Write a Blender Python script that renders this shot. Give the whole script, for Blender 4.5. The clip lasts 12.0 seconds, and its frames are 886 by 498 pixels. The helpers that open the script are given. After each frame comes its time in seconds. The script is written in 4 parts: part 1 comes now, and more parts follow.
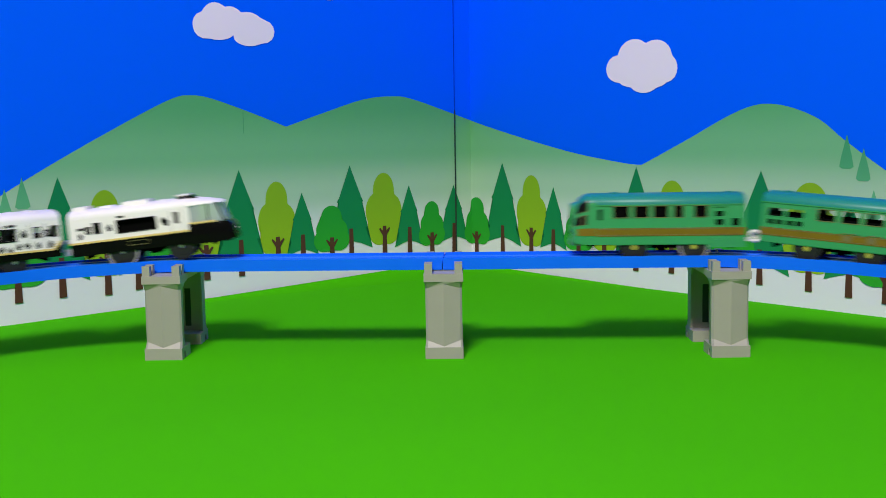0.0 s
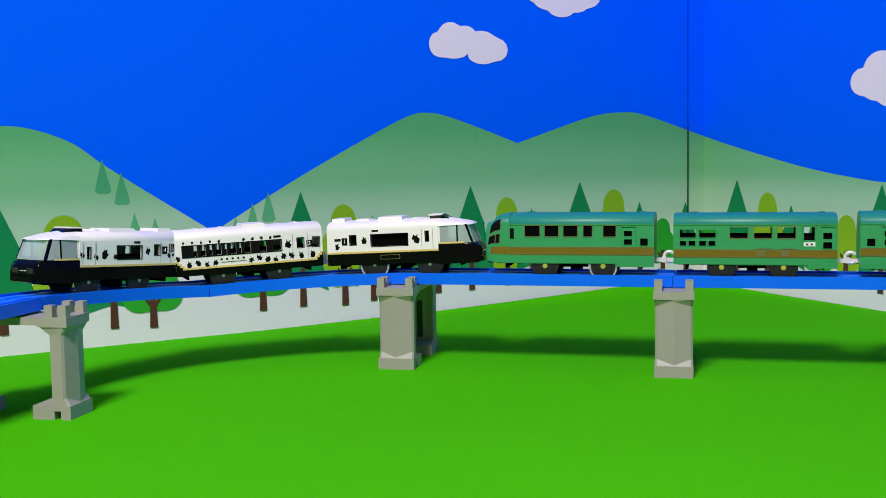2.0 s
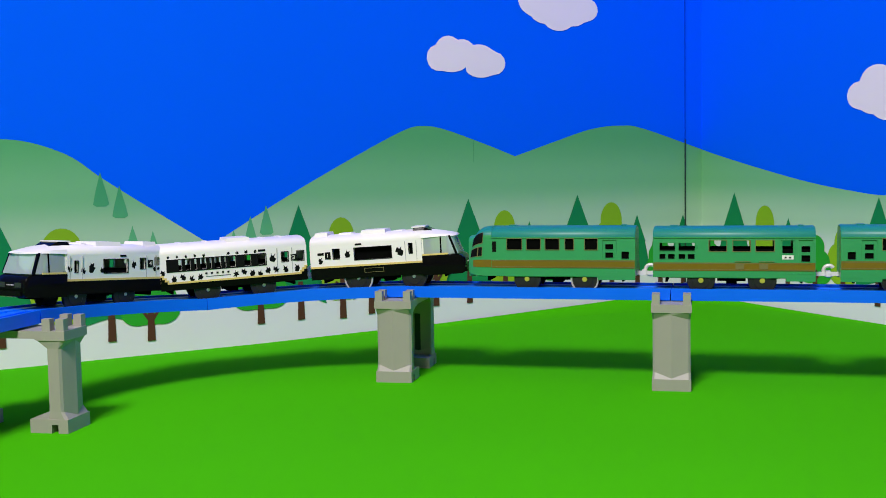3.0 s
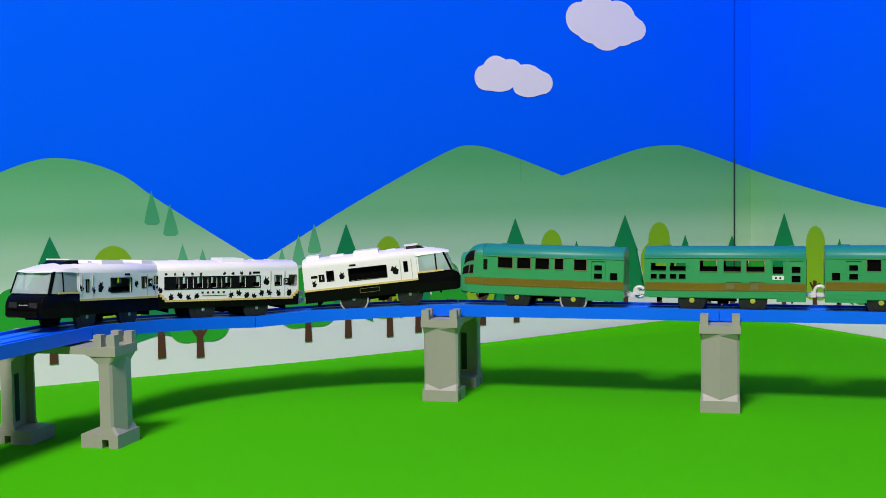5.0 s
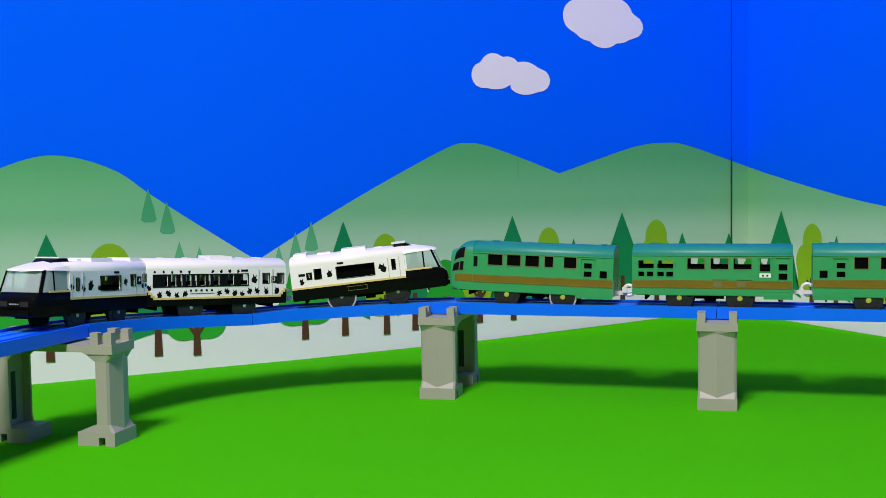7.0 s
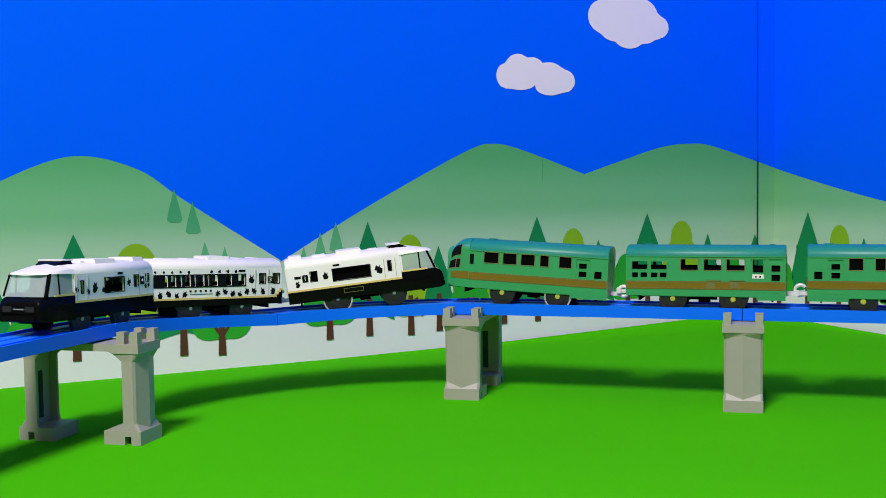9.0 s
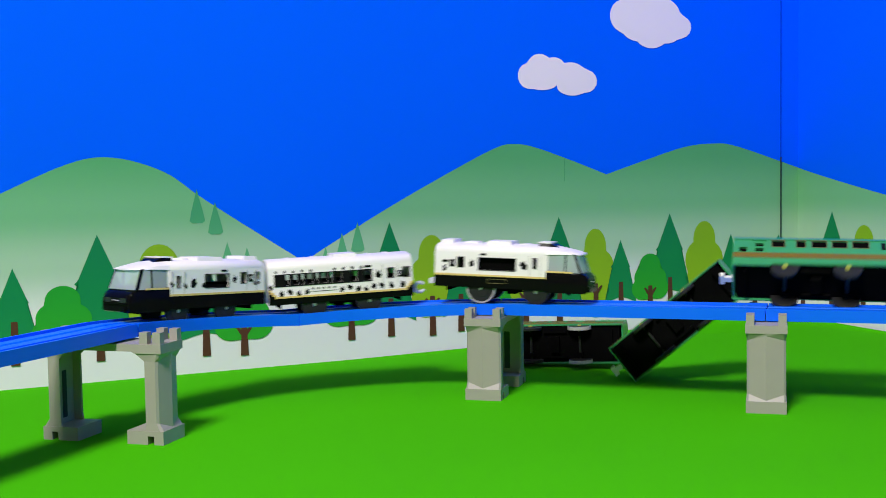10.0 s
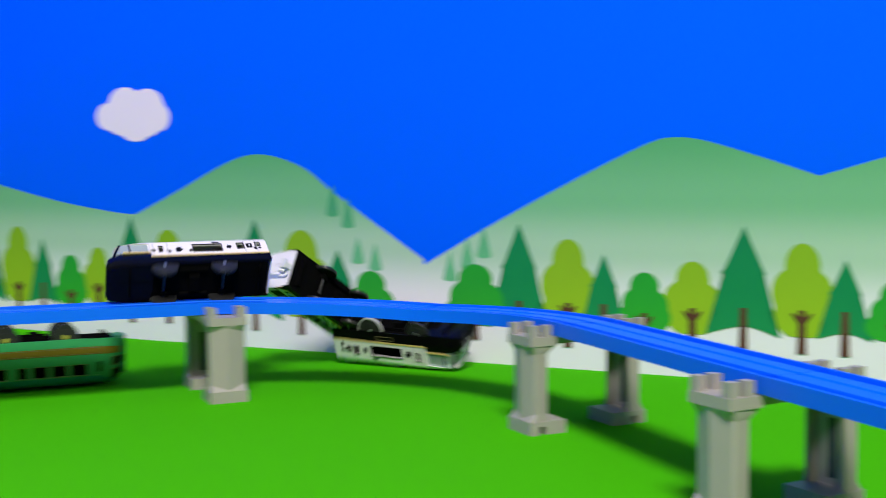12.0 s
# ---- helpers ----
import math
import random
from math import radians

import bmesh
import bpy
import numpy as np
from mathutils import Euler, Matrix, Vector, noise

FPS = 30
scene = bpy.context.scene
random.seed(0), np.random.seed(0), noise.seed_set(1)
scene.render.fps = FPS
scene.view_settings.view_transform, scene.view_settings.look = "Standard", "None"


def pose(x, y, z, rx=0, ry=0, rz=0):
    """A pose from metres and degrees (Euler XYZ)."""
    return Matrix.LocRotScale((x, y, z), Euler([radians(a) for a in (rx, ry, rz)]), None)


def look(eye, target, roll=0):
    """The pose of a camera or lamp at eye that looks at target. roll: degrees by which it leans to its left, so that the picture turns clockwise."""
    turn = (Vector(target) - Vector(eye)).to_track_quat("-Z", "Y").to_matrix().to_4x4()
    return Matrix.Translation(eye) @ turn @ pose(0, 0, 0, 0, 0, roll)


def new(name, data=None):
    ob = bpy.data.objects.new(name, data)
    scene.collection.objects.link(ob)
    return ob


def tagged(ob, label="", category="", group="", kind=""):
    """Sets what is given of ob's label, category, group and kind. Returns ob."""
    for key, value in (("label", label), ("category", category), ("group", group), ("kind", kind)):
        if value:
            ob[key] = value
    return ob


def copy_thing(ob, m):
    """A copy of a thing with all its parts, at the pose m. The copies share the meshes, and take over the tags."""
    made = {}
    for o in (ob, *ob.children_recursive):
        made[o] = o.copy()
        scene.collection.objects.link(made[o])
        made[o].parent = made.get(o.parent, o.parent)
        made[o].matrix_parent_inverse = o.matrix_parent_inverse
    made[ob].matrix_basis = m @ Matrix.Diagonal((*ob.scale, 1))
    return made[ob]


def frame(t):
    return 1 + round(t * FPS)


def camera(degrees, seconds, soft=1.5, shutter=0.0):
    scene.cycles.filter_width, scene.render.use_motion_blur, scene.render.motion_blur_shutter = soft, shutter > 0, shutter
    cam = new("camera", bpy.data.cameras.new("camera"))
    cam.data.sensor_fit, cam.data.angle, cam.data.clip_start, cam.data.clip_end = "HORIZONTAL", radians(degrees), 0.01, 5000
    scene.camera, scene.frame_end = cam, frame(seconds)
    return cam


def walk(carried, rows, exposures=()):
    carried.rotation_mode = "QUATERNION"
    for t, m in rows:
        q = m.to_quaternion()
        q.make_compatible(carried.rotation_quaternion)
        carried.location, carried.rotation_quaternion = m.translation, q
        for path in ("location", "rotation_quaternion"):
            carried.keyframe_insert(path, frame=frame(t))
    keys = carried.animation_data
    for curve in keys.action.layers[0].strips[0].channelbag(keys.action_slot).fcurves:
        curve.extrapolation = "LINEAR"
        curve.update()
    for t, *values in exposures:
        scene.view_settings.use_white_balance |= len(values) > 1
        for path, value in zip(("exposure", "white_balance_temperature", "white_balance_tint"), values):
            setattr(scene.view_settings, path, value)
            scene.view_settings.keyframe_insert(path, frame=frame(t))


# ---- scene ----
cam = camera(41.88, 12.0, soft=0.5, shutter=0.5)
WALK = [
    (0, pose(-0.0002, 0.0048, 0.1731, 84.095, 0.879, 0.342)),
    (0.5, pose(-0.0004, 0.0046, 0.1734, 84.085, 0.882, 0.335)),
    (0.7, pose(-0.0004, 0.0046, 0.1734, 84.085, 0.882, 0.335)),
    (0.8, pose(-0.0004, 0.0046, 0.1734, 84.085, 0.882, 0.74)),
    (0.9, pose(-0.0004, 0.0046, 0.1734, 84.19, 0.882, 1.55)),
    (1.0, pose(-0.0023, 0.004, 0.1734, 84.201, 0.864, 2.496)),
    (1.5, pose(-0.0033, 0.0004, 0.1732, 84.544, 1.054, 8.613)),
    (2.0, pose(-0.0003, 0.0005, 0.1726, 85.101, 0.985, 11.659)),
    (2.5, pose(-0.0001, 0.0003, 0.1731, 85.45, 1.004, 11.303)),
    (4.5, pose(-0.0007, -0.0022, 0.1733, 86.514, 0.893, 13.537)),
    (5.0, pose(-0.0002, -0.0016, 0.173, 86.714, 0.855, 13.861)),
    (5.5, pose(-0.0005, -0.0019, 0.1731, 86.702, 0.86, 13.672)),
    (6.0, pose(-0.0008, -0.0017, 0.1728, 86.656, 0.858, 13.593)),
    (6.5, pose(-0.0005, -0.001, 0.1732, 86.59, 0.845, 13.564)),
    (8.5, pose(-0.0013, -0.0011, 0.1724, 86.671, 0.812, 14.748)),
    (9.0, pose(-0.001, -0.0009, 0.1727, 86.661, 0.803, 14.9)),
    (9.5, pose(-0.0012, -0.0009, 0.1729, 86.656, 0.827, 14.975)),
    (9.6, pose(-0.0012, -0.0009, 0.1729, 86.656, 0.827, 15.33)),
    (9.7, pose(-0.0012, -0.0009, 0.1729, 86.656, 0.827, 15.37)),
    (9.8, pose(-0.0008, -0.0008, 0.1727, 86.68, 0.83, 15.62)),
    (9.9, pose(-0.0004, -0.0006, 0.1725, 86.709, 0.95, 16)),
    (10.0, pose(-0.0004, -0.0006, 0.1725, 86.709, 0.9, 16)),
    (10.1, pose(-0.0004, -0.0006, 0.1725, 86.7, 0.8, 15.5)),
    (10.2, pose(-0.0004, -0.0006, 0.1725, 86.701, 0.65, 14.317)),
    (10.3, pose(0.0004, -0.0002, 0.1731, 86.59, 0.68, 12.85)),
    (10.5, pose(0.0042, -0.0014, 0.1731, 86.19, 0.75, 8.597)),
    (11.0, pose(0.0024, 0.0001, 0.1731, 86.076, 0.822, -1.85)),
    (11.5, pose(0.004, -0.0016, 0.173, 86.25, 0.75, -12.4)),
    (12.0, pose(0.0025, 0.0004, 0.1723, 86.27, 0.45, -24.07)),
]
walk(cam, WALK, [(0.0, -0.06), (9.8, -0.04), (10.1, 0.05), (10.6, 0.0), (11.0, 0.02), (11.5, 0.01), (12.0, 0.07)])

# ---- light: one room lamp in front, above and a little to the side, and the unseen pale room added to return its light ----
world = bpy.data.worlds.new("room_air")
scene.world = world
world.use_nodes = True
world.node_tree.nodes["Background"].inputs[0].default_value = (1.0, 0.93, 0.95, 1)
world.node_tree.nodes["Background"].inputs[1].default_value = 0.27
LAMP_AT = (-0.31, -0.92, 1.95)
lamp_data = bpy.data.lights.new("studio_lamp", "AREA")
lamp_data.shape, lamp_data.size = "DISK", 0.6
lamp_data.energy = 77
lamp_data.color = (1.0, 0.955, 0.945)
lamp = new("studio_lamp", lamp_data)
lamp.matrix_world = look(LAMP_AT, (0.0, 1.05, 0.12))
scene.view_settings.exposure = 0.0


# ---- materials ----
def material(name, colour, rough=0.4, metal=0.0, spread=0.06, scale=30.0, bump=0.02, grain=600.0, coat=0.0, spec=0.5):
    """A surface with slow stains, fine grain and relief."""
    m = bpy.data.materials.new(name)
    m.use_nodes = True
    n, l = m.node_tree.nodes, m.node_tree.links
    b = n["Principled BSDF"]
    tex = n.new("ShaderNodeTexCoord")
    slow, fine = n.new("ShaderNodeTexNoise"), n.new("ShaderNodeTexNoise")
    slow.inputs["Scale"].default_value, slow.inputs["Detail"].default_value = scale, 4
    fine.inputs["Scale"].default_value, fine.inputs["Detail"].default_value = grain, 2
    l.new(tex.outputs["Object"], slow.inputs["Vector"])
    l.new(tex.outputs["Object"], fine.inputs["Vector"])
    mix = n.new("ShaderNodeMix")
    mix.data_type = "RGBA"
    lo = [max(0.0, c * (1 - spread)) for c in colour]
    hi = [min(1.0, c * (1 + spread) + 0.004 * spread) for c in colour]
    mix.inputs[6].default_value, mix.inputs[7].default_value = (*lo, 1), (*hi, 1)
    l.new(slow.outputs[0], mix.inputs[0])
    l.new(mix.outputs[2], b.inputs["Base Color"])
    r = n.new("ShaderNodeMapRange")
    r.inputs[3].default_value, r.inputs[4].default_value = max(0.03, rough - 0.08), min(1.0, rough + 0.08)
    l.new(slow.outputs[0], r.inputs[0])
    l.new(r.outputs[0], b.inputs["Roughness"])
    bu = n.new("ShaderNodeBump")
    bu.inputs["Strength"].default_value, bu.inputs["Distance"].default_value = bump, 0.001
    l.new(fine.outputs[0], bu.inputs["Height"])
    l.new(bu.outputs[0], b.inputs["Normal"])
    b.inputs["Metallic"].default_value = metal
    b.inputs["Coat Weight"].default_value = coat
    b.inputs["Specular IOR Level"].default_value = spec
    return m


def print_gradient(name, stops, rough=0.55, axis="Z", low=0.0, high=0.3):
    """Printed paper whose ink runs from one colour to another up the sheet."""
    m = material(name, (0.5, 0.5, 0.5), rough, bump=0.01, spec=0.05)
    n, l = m.node_tree.nodes, m.node_tree.links
    tex = n.new("ShaderNodeTexCoord")
    sep = n.new("ShaderNodeSeparateXYZ")
    mr = n.new("ShaderNodeMapRange")
    mr.inputs[1].default_value, mr.inputs[2].default_value = low, high
    ramp = n.new("ShaderNodeValToRGB")
    ramp.color_ramp.interpolation = "EASE"
    while len(ramp.color_ramp.elements) < len(stops):
        ramp.color_ramp.elements.new(0.5)
    for e, (p, c) in zip(ramp.color_ramp.elements, stops):
        e.position, e.color = (p - low) / (high - low), (*c, 1)
    l.new(tex.outputs["Object"], sep.inputs[0])
    l.new(sep.outputs[axis], mr.inputs[0])
    l.new(mr.outputs[0], ramp.inputs[0])
    l.new(ramp.outputs[0], n["Principled BSDF"].inputs["Base Color"])
    return m


SKY = material("printed_sky_blue", (0.0, 0.108, 0.985), 0.7, spread=0.03, scale=4, bump=0.01, spec=0.02)
HILL = print_gradient("printed_hill_green", [(0.0, (0.78, 0.745, 0.80)), (0.055, (0.77, 0.75, 0.79)), (0.105, (0.37, 0.55, 0.395)), (0.15, (0.165, 0.43, 0.22)), (0.205, (0.092, 0.35, 0.145))])
CLOUD = material("printed_cloud_white", (0.82, 0.70, 0.82), 0.55, spread=0.02, scale=8, spec=0.2)
PINE = print_gradient("printed_pine_green", [(0.03, (0.014, 0.25, 0.078)), (0.08, (0.009, 0.22, 0.073)), (0.13, (0.009, 0.195, 0.076))])
PINE_FAR = print_gradient("printed_far_pine_green", [(0.08, (0.13, 0.44, 0.22)), (0.16, (0.055, 0.30, 0.14))])
LIGHT = print_gradient("printed_lime_green", [(0.03, (0.28, 0.47, 0.02)), (0.12, (0.22, 0.40, 0.02))])
BUSH = print_gradient("printed_bush_green", [(0.03, (0.03, 0.36, 0.03)), (0.09, (0.02, 0.31, 0.035))])
TRUNK = material("printed_trunk_brown", (0.09, 0.035, 0.02), 0.55, spread=0.1, spec=0.2)
CREASE = material("sky_crease_blue", (0.0, 0.035, 0.42), 0.8, spec=0.02)
SEAM = material("panel_gap_dark", (0.012, 0.03, 0.03), 0.8)
GRASS = material("green_felt_sheet", (0.055, 0.425, 0.0015), 0.9, spread=0.10, scale=3.0, bump=0.05, grain=900, spec=0.03)
PLASTER = material("pale_plaster", (0.75, 0.74, 0.72), 0.8, spread=0.03, scale=2)
BOUNCE_BOARDS = material("pale_bounce_boards", (0.48, 0.41, 0.33), 0.5, spread=0.12, scale=3, bump=0.03)
STONE = material("grey_plastic", (0.345, 0.318, 0.275), 0.42, spread=0.05, scale=60, bump=0.03, grain=1500, spec=0.4)
RAIL = material("blue_plastic", (0.0, 0.138, 0.92), 0.40, spread=0.05, scale=40, bump=0.02, grain=1200, spec=0.3)


# ---- mesh helpers ----
def box(bm, x0, x1, y0, y1, z0, z1):
    v = [bm.verts.new((x, y, z)) for x in (x0, x1) for y in (y0, y1) for z in (z0, z1)]
    for f in ((0, 1, 3, 2), (4, 6, 7, 5), (0, 4, 5, 1), (2, 3, 7, 6), (0, 2, 6, 4), (1, 5, 7, 3)):
        bm.faces.new([v[i] for i in f])
    return v


def loft(bm, rings, cap=True, closed=True):
    """Skin over rings of equal length."""
    vs = [[bm.verts.new(p) for p in r] for r in rings]
    n = len(rings[0])
    for a, b in zip(vs, vs[1:]):
        for i in range(n if closed else n - 1):
            j = (i + 1) % n
            bm.faces.new((a[i], a[j], b[j], b[i]))
    if cap:
        bm.faces.new(list(reversed(vs[0])))
        bm.faces.new(vs[-1])
    return vs


def bevel(bm, width, segments=2, angle=30):
    edges = [e for e in bm.edges if len(e.link_faces) == 2 and e.calc_face_angle(0) > radians(angle)]
    bmesh.ops.bevel(bm, geom=edges, offset=width, segments=segments, profile=0.6, affect="EDGES", clamp_overlap=True)


def mesh_of(name, bm, mat, smooth=False):
    bmesh.ops.recalc_face_normals(bm, faces=bm.faces)
    me = bpy.data.meshes.new(name)
    bm.to_mesh(me)
    bm.free()
    for m in (mat if isinstance(mat, (list, tuple)) else [mat]):
        me.materials.append(m)
    if smooth:
        me.polygons.foreach_set("use_smooth", [True] * len(me.polygons))
        me.set_sharp_from_angle(angle=radians(38))
    return me


def part(name, bm, mat, parent=None, label="", smooth=False):
    ob = new(name, mesh_of(name, bm, mat, smooth))
    if parent:
        ob.parent = parent
    if label:
        tagged(ob, label)
    return ob


# ---- the setting: green ground sheet, two printed panels in a corner, the room round them ----
CORNER = (0.0253, 1.4497)
TURN_A, TURN_B = 42.41, -49.49
PERIOD, TREE_PERIOD, DROP = 1.237, 1.2405, -0.0104

bm = bmesh.new()
n_cells = 24
grid = [[bm.verts.new((-1.5 + 3 * i / n_cells, -0.55 + 2.3 * j / n_cells, 0)) for j in range(n_cells + 1)] for i in range(n_cells + 1)]
for i in range(n_cells):
    for j in range(n_cells):
        bm.faces.new((grid[i][j], grid[i + 1][j], grid[i + 1][j + 1], grid[i][j + 1]))
tagged(part("ground", bm, GRASS), "bright green felt sheet laid flat under the toy railway", "ground", kind="structure")
# unseen floor, added to throw neutral light onto the train sides
bm = bmesh.new()
box(bm, -3, 3, -3, 3, -0.05, -0.004)
tagged(part("floor", bm, BOUNCE_BOARDS), "unseen pale wooden floor added to bounce light", "floor", kind="structure")


# the green sheet runs a little up the panels near the corner
for side, turn, rise in ((-1, TURN_A, [(0.0, 0.0125), (0.06, 0.0120), (0.115, 0.0105), (0.20, 0.0078), (0.29, 0.0052), (0.37, 0.0030), (0.48, 0.0018), (0.60, 0.0004)]),
                         (1, TURN_B, [(0.0, 0.0100), (0.04, 0.0062), (0.07, 0.0042), (0.14, 0.0028), (0.22, 0.0016), (0.30, 0.0004)])):
    bm = bmesh.new()
    rings = []
    for a, h in rise:
        q = [(side * a, -0.004 - 6.0 * h * (1 - u) ** 1.5, h * u ** 2 - 0.0006 * (1 - u)) for u in (0.0, 0.2, 0.4, 0.6, 0.8, 0.93, 1.0)]
        rings.append(q)
    loft(bm, rings, cap=False, closed=False)
    lip = part("sheet_lip", bm, GRASS, bpy.data.objects["ground"], smooth=True)
    lip.matrix_world = pose(CORNER[0], CORNER[1], 0, 0, 0, turn)


def flat(bm, outline, y):
    """A printed shape: a thin sheet from an outline in the panel's plane."""
    bm.faces.new([bm.verts.new((s, y, z)) for s, z in outline])


def curve_through(points, steps=6):
    """A smooth line through a few control points."""
    out = []
    for i in range(len(points) - 1):
        p0, p1, p2, p3 = points[max(i - 1, 0)], points[i], points[i + 1], points[min(i + 2, len(points) - 1)]
        for k in range(steps):
            t = k / steps
            out.append(tuple(0.5 * (2 * b + (c - a) * t + (2 * a - 5 * b + 4 * c - d) * t * t + (3 * b - a - 3 * c + d) * t ** 3)
                             for a, b, c, d in zip(p0, p1, p2, p3)))
    out.append(points[-1])
    return out


# hills of one print, from valley to valley: straight flanks and rounded tops
HILLS = [
    [(-0.626, 0.098), (-0.545, 0.143), (-0.4645, 0.1836), (-0.412, 0.2075), (-0.3895, 0.2113), (-0.3655, 0.208), (-0.32, 0.194), (-0.2751, 0.1785)],
    [(-0.2751, 0.1785), (-0.22, 0.1945), (-0.1695, 0.208), (-0.128, 0.2121), (-0.0893, 0.208), (0.028, 0.1764), (0.16, 0.1472), (0.244, 0.1345), (0.274, 0.132)],
    [(0.274, 0.132), (0.327, 0.1554), (0.397, 0.1868), (0.437, 0.1922), (0.4808, 0.1793), (0.512, 0.1574), (0.5495, 0.1325), (0.611, 0.093)],
]
RIDGE = [p for h in HILLS for p in curve_through(h)[:-1]] + [HILLS[-1][-1]]

# printed trees of one print: along, tip, crown's foot, half width, trunk's foot, kind
TREES = [
    (-0.577, 0.093, 0.033, 0.030, 0.0195, "b"), (-0.5345, 0.134, 0.036, 0.028, 0.0200, "p"), (-0.4885, 0.119, 0.036, 0.027, 0.0175, "l"),
    (-0.456, 0.107, 0.036, 0.020, 0.0195, "p"), (-0.420, 0.090, 0.036, 0.023, 0.0205, "b"), (-0.379, 0.101, 0.036, 0.026, 0.0215, "l"),
    (-0.337, 0.134, 0.038, 0.030, 0.0215, "p"), (-0.2905, 0.119, 0.038, 0.026, 0.0235, "l"), (-0.2575, 0.1065, 0.038, 0.021, 0.0235, "p"),
    (-0.218, 0.0892, 0.038, 0.025, 0.0245, "b"), (-0.1905, 0.134, 0.040, 0.031, 0.026, "p"), (-0.1415, 0.123, 0.040, 0.029, 0.025, "l"),
    (-0.103, 0.108, 0.036, 0.022, 0.024, "p"), (-0.0675, 0.0863, 0.033, 0.021, 0.022, "b"), (-0.031, 0.105, 0.036, 0.024, 0.020, "p"),
    (0.0105, 0.088, 0.030, 0.024, 0.018, "b"), (0.0578, 0.1322, 0.034, 0.032, 0.019, "p"), (0.1072, 0.117, 0.034, 0.027, 0.020, "l"),
    (0.1435, 0.105, 0.034, 0.021, 0.021, "p"), (0.1833, 0.087, 0.034, 0.023, 0.021, "b"), (0.222, 0.096, 0.036, 0.023, 0.020, "l"),
    (0.2674, 0.1303, 0.035, 0.029, 0.018, "p"), (0.3155, 0.1158, 0.035, 0.029, 0.0193, "l"), (0.352, 0.1025, 0.035, 0.021, 0.019, "p"),
    (0.3927, 0.085, 0.032, 0.027, 0.0185, "b"), (0.4235, 0.1288, 0.030, 0.033, 0.0173, "p"), (0.4775, 0.1176, 0.033, 0.034, 0.0161, "l"),
    (0.519, 0.1005, 0.030, 0.025, 0.0143, "p"), (0.5552, 0.0802, 0.026, 0.028, 0.0120, "b"),
]
FAR_PINES = [(-0.6023, 0.1122, 0.084), (-0.585, 0.1252, 0.095), (-0.5685, 0.135, 0.106), (0.5138, 0.1630, 0.1319), (0.5306, 0.1508, 0.1210), (0.5412, 0.1135, 0.087), (0.560, 0.108, 0.081)]
CLOUDS = [(-0.3365, 0.2845, [(-0.0215, 0.0035, 0.0175, 0.018), (-0.036, -0.002, 0.0125, 0.0135), (-0.020, -0.008, 0.020, 0.0085), (-0.004, 0.004, 0.016, 0.0145), (0.017, 0.0, 0.020, 0.0138), (0.0345, -0.0055, 0.0155, 0.0128), (0.018, -0.012, 0.019, 0.0095)]),
          (0.2735, 0.2360, [(-0.0325, -0.001, 0.0165, 0.0145), (-0.010, 0.0115, 0.022, 0.0175), (0.0185, 0.010, 0.0215, 0.0165), (0.0335, -0.0035, 0.0145, 0.0145), (0.004, -0.0125, 0.0225, 0.0155), (-0.012, -0.008, 0.023, 0.0135), (0.018, -0.009, 0.021, 0.0140)]),
          (-0.2145, 0.3465, [(-0.036, 0.004, 0.0185, 0.018), (-0.012, 0.013, 0.024, 0.0205), (0.016, 0.008, 0.024, 0.0185), (0.038, -0.004, 0.0175, 0.0135), (0.0, -0.013, 0.023, 0.0165), (-0.018, -0.008, 0.022, 0.0145), (0.020, -0.011, 0.020, 0.0125)])]


def pine_outline(s, tip, foot, w):
    h = tip - foot
    right = [(0.0, h), (0.50 * w, 0.62 * h), (0.60 * w, 0.555 * h), (0.50 * w, 0.555 * h), (0.78 * w, 0.24 * h), (0.68 * w, 0.225 * h), (1.0 * w, -0.02 * h)]
    left = [(-x * 1.04, z + 0.012 * h * (1 if i % 2 else -1)) for i, (x, z) in enumerate(right[1:])]
    bottom = [(0.45 * w, 0.05 * h), (0.0, 0.085 * h), (-0.45 * w, 0.05 * h)]
    return [(s + x, foot + z) for x, z in right + bottom + left[::-1]]


def round_outline(s, tip, foot, w, tall):
    h = tip - foot
    lobes = [(0.0, 0.27 * h, 0.56 * w, 0.24 * h), (-0.30 * w, -0.02 * h, 0.56 * w, 0.26 * h), (0.34 * w, -0.05 * h, 0.56 * w, 0.26 * h),
             (-0.42 * w, -0.25 * h, 0.58 * w, 0.24 * h), (0.42 * w, -0.25 * h, 0.58 * w, 0.24 * h), (0.0, -0.22 * h, 0.7 * w, 0.27 * h)]
    if tall:
        lobes = [(0.0, 0.26 * h, 0.54 * w, 0.25 * h), (-0.38 * w, -0.02 * h, 0.55 * w, 0.25 * h), (0.38 * w, -0.04 * h, 0.55 * w, 0.25 * h),
                 (-0.25 * w, -0.26 * h, 0.6 * w, 0.24 * h), (0.25 * w, -0.26 * h, 0.6 * w, 0.24 * h), (0.0, 0.0, 0.75 * w, 0.3 * h)]
    return blob_outline(s, foot + 0.5 * h, lobes)


def blob_outline(s, z, lobes):
    """The outer edge of several ovals laid together, seen from their middle."""
    out = []
    for k in range(64):
        a = 2 * math.pi * k / 64
        dx, dz = math.cos(a), math.sin(a)
        far = 0.0
        for ox, oz, rx, rz in lobes:
            A = (dx / rx) ** 2 + (dz / rz) ** 2
            B = -2 * (dx * ox / rx ** 2 + dz * oz / rz ** 2)
            C = (ox / rx) ** 2 + (oz / rz) ** 2 - 1
            q = B * B - 4 * A * C
            if q > 0:
                far = max(far, (-B + math.sqrt(q)) / (2 * A))
        out.append((s + dx * far, z + dz * far))
    return out


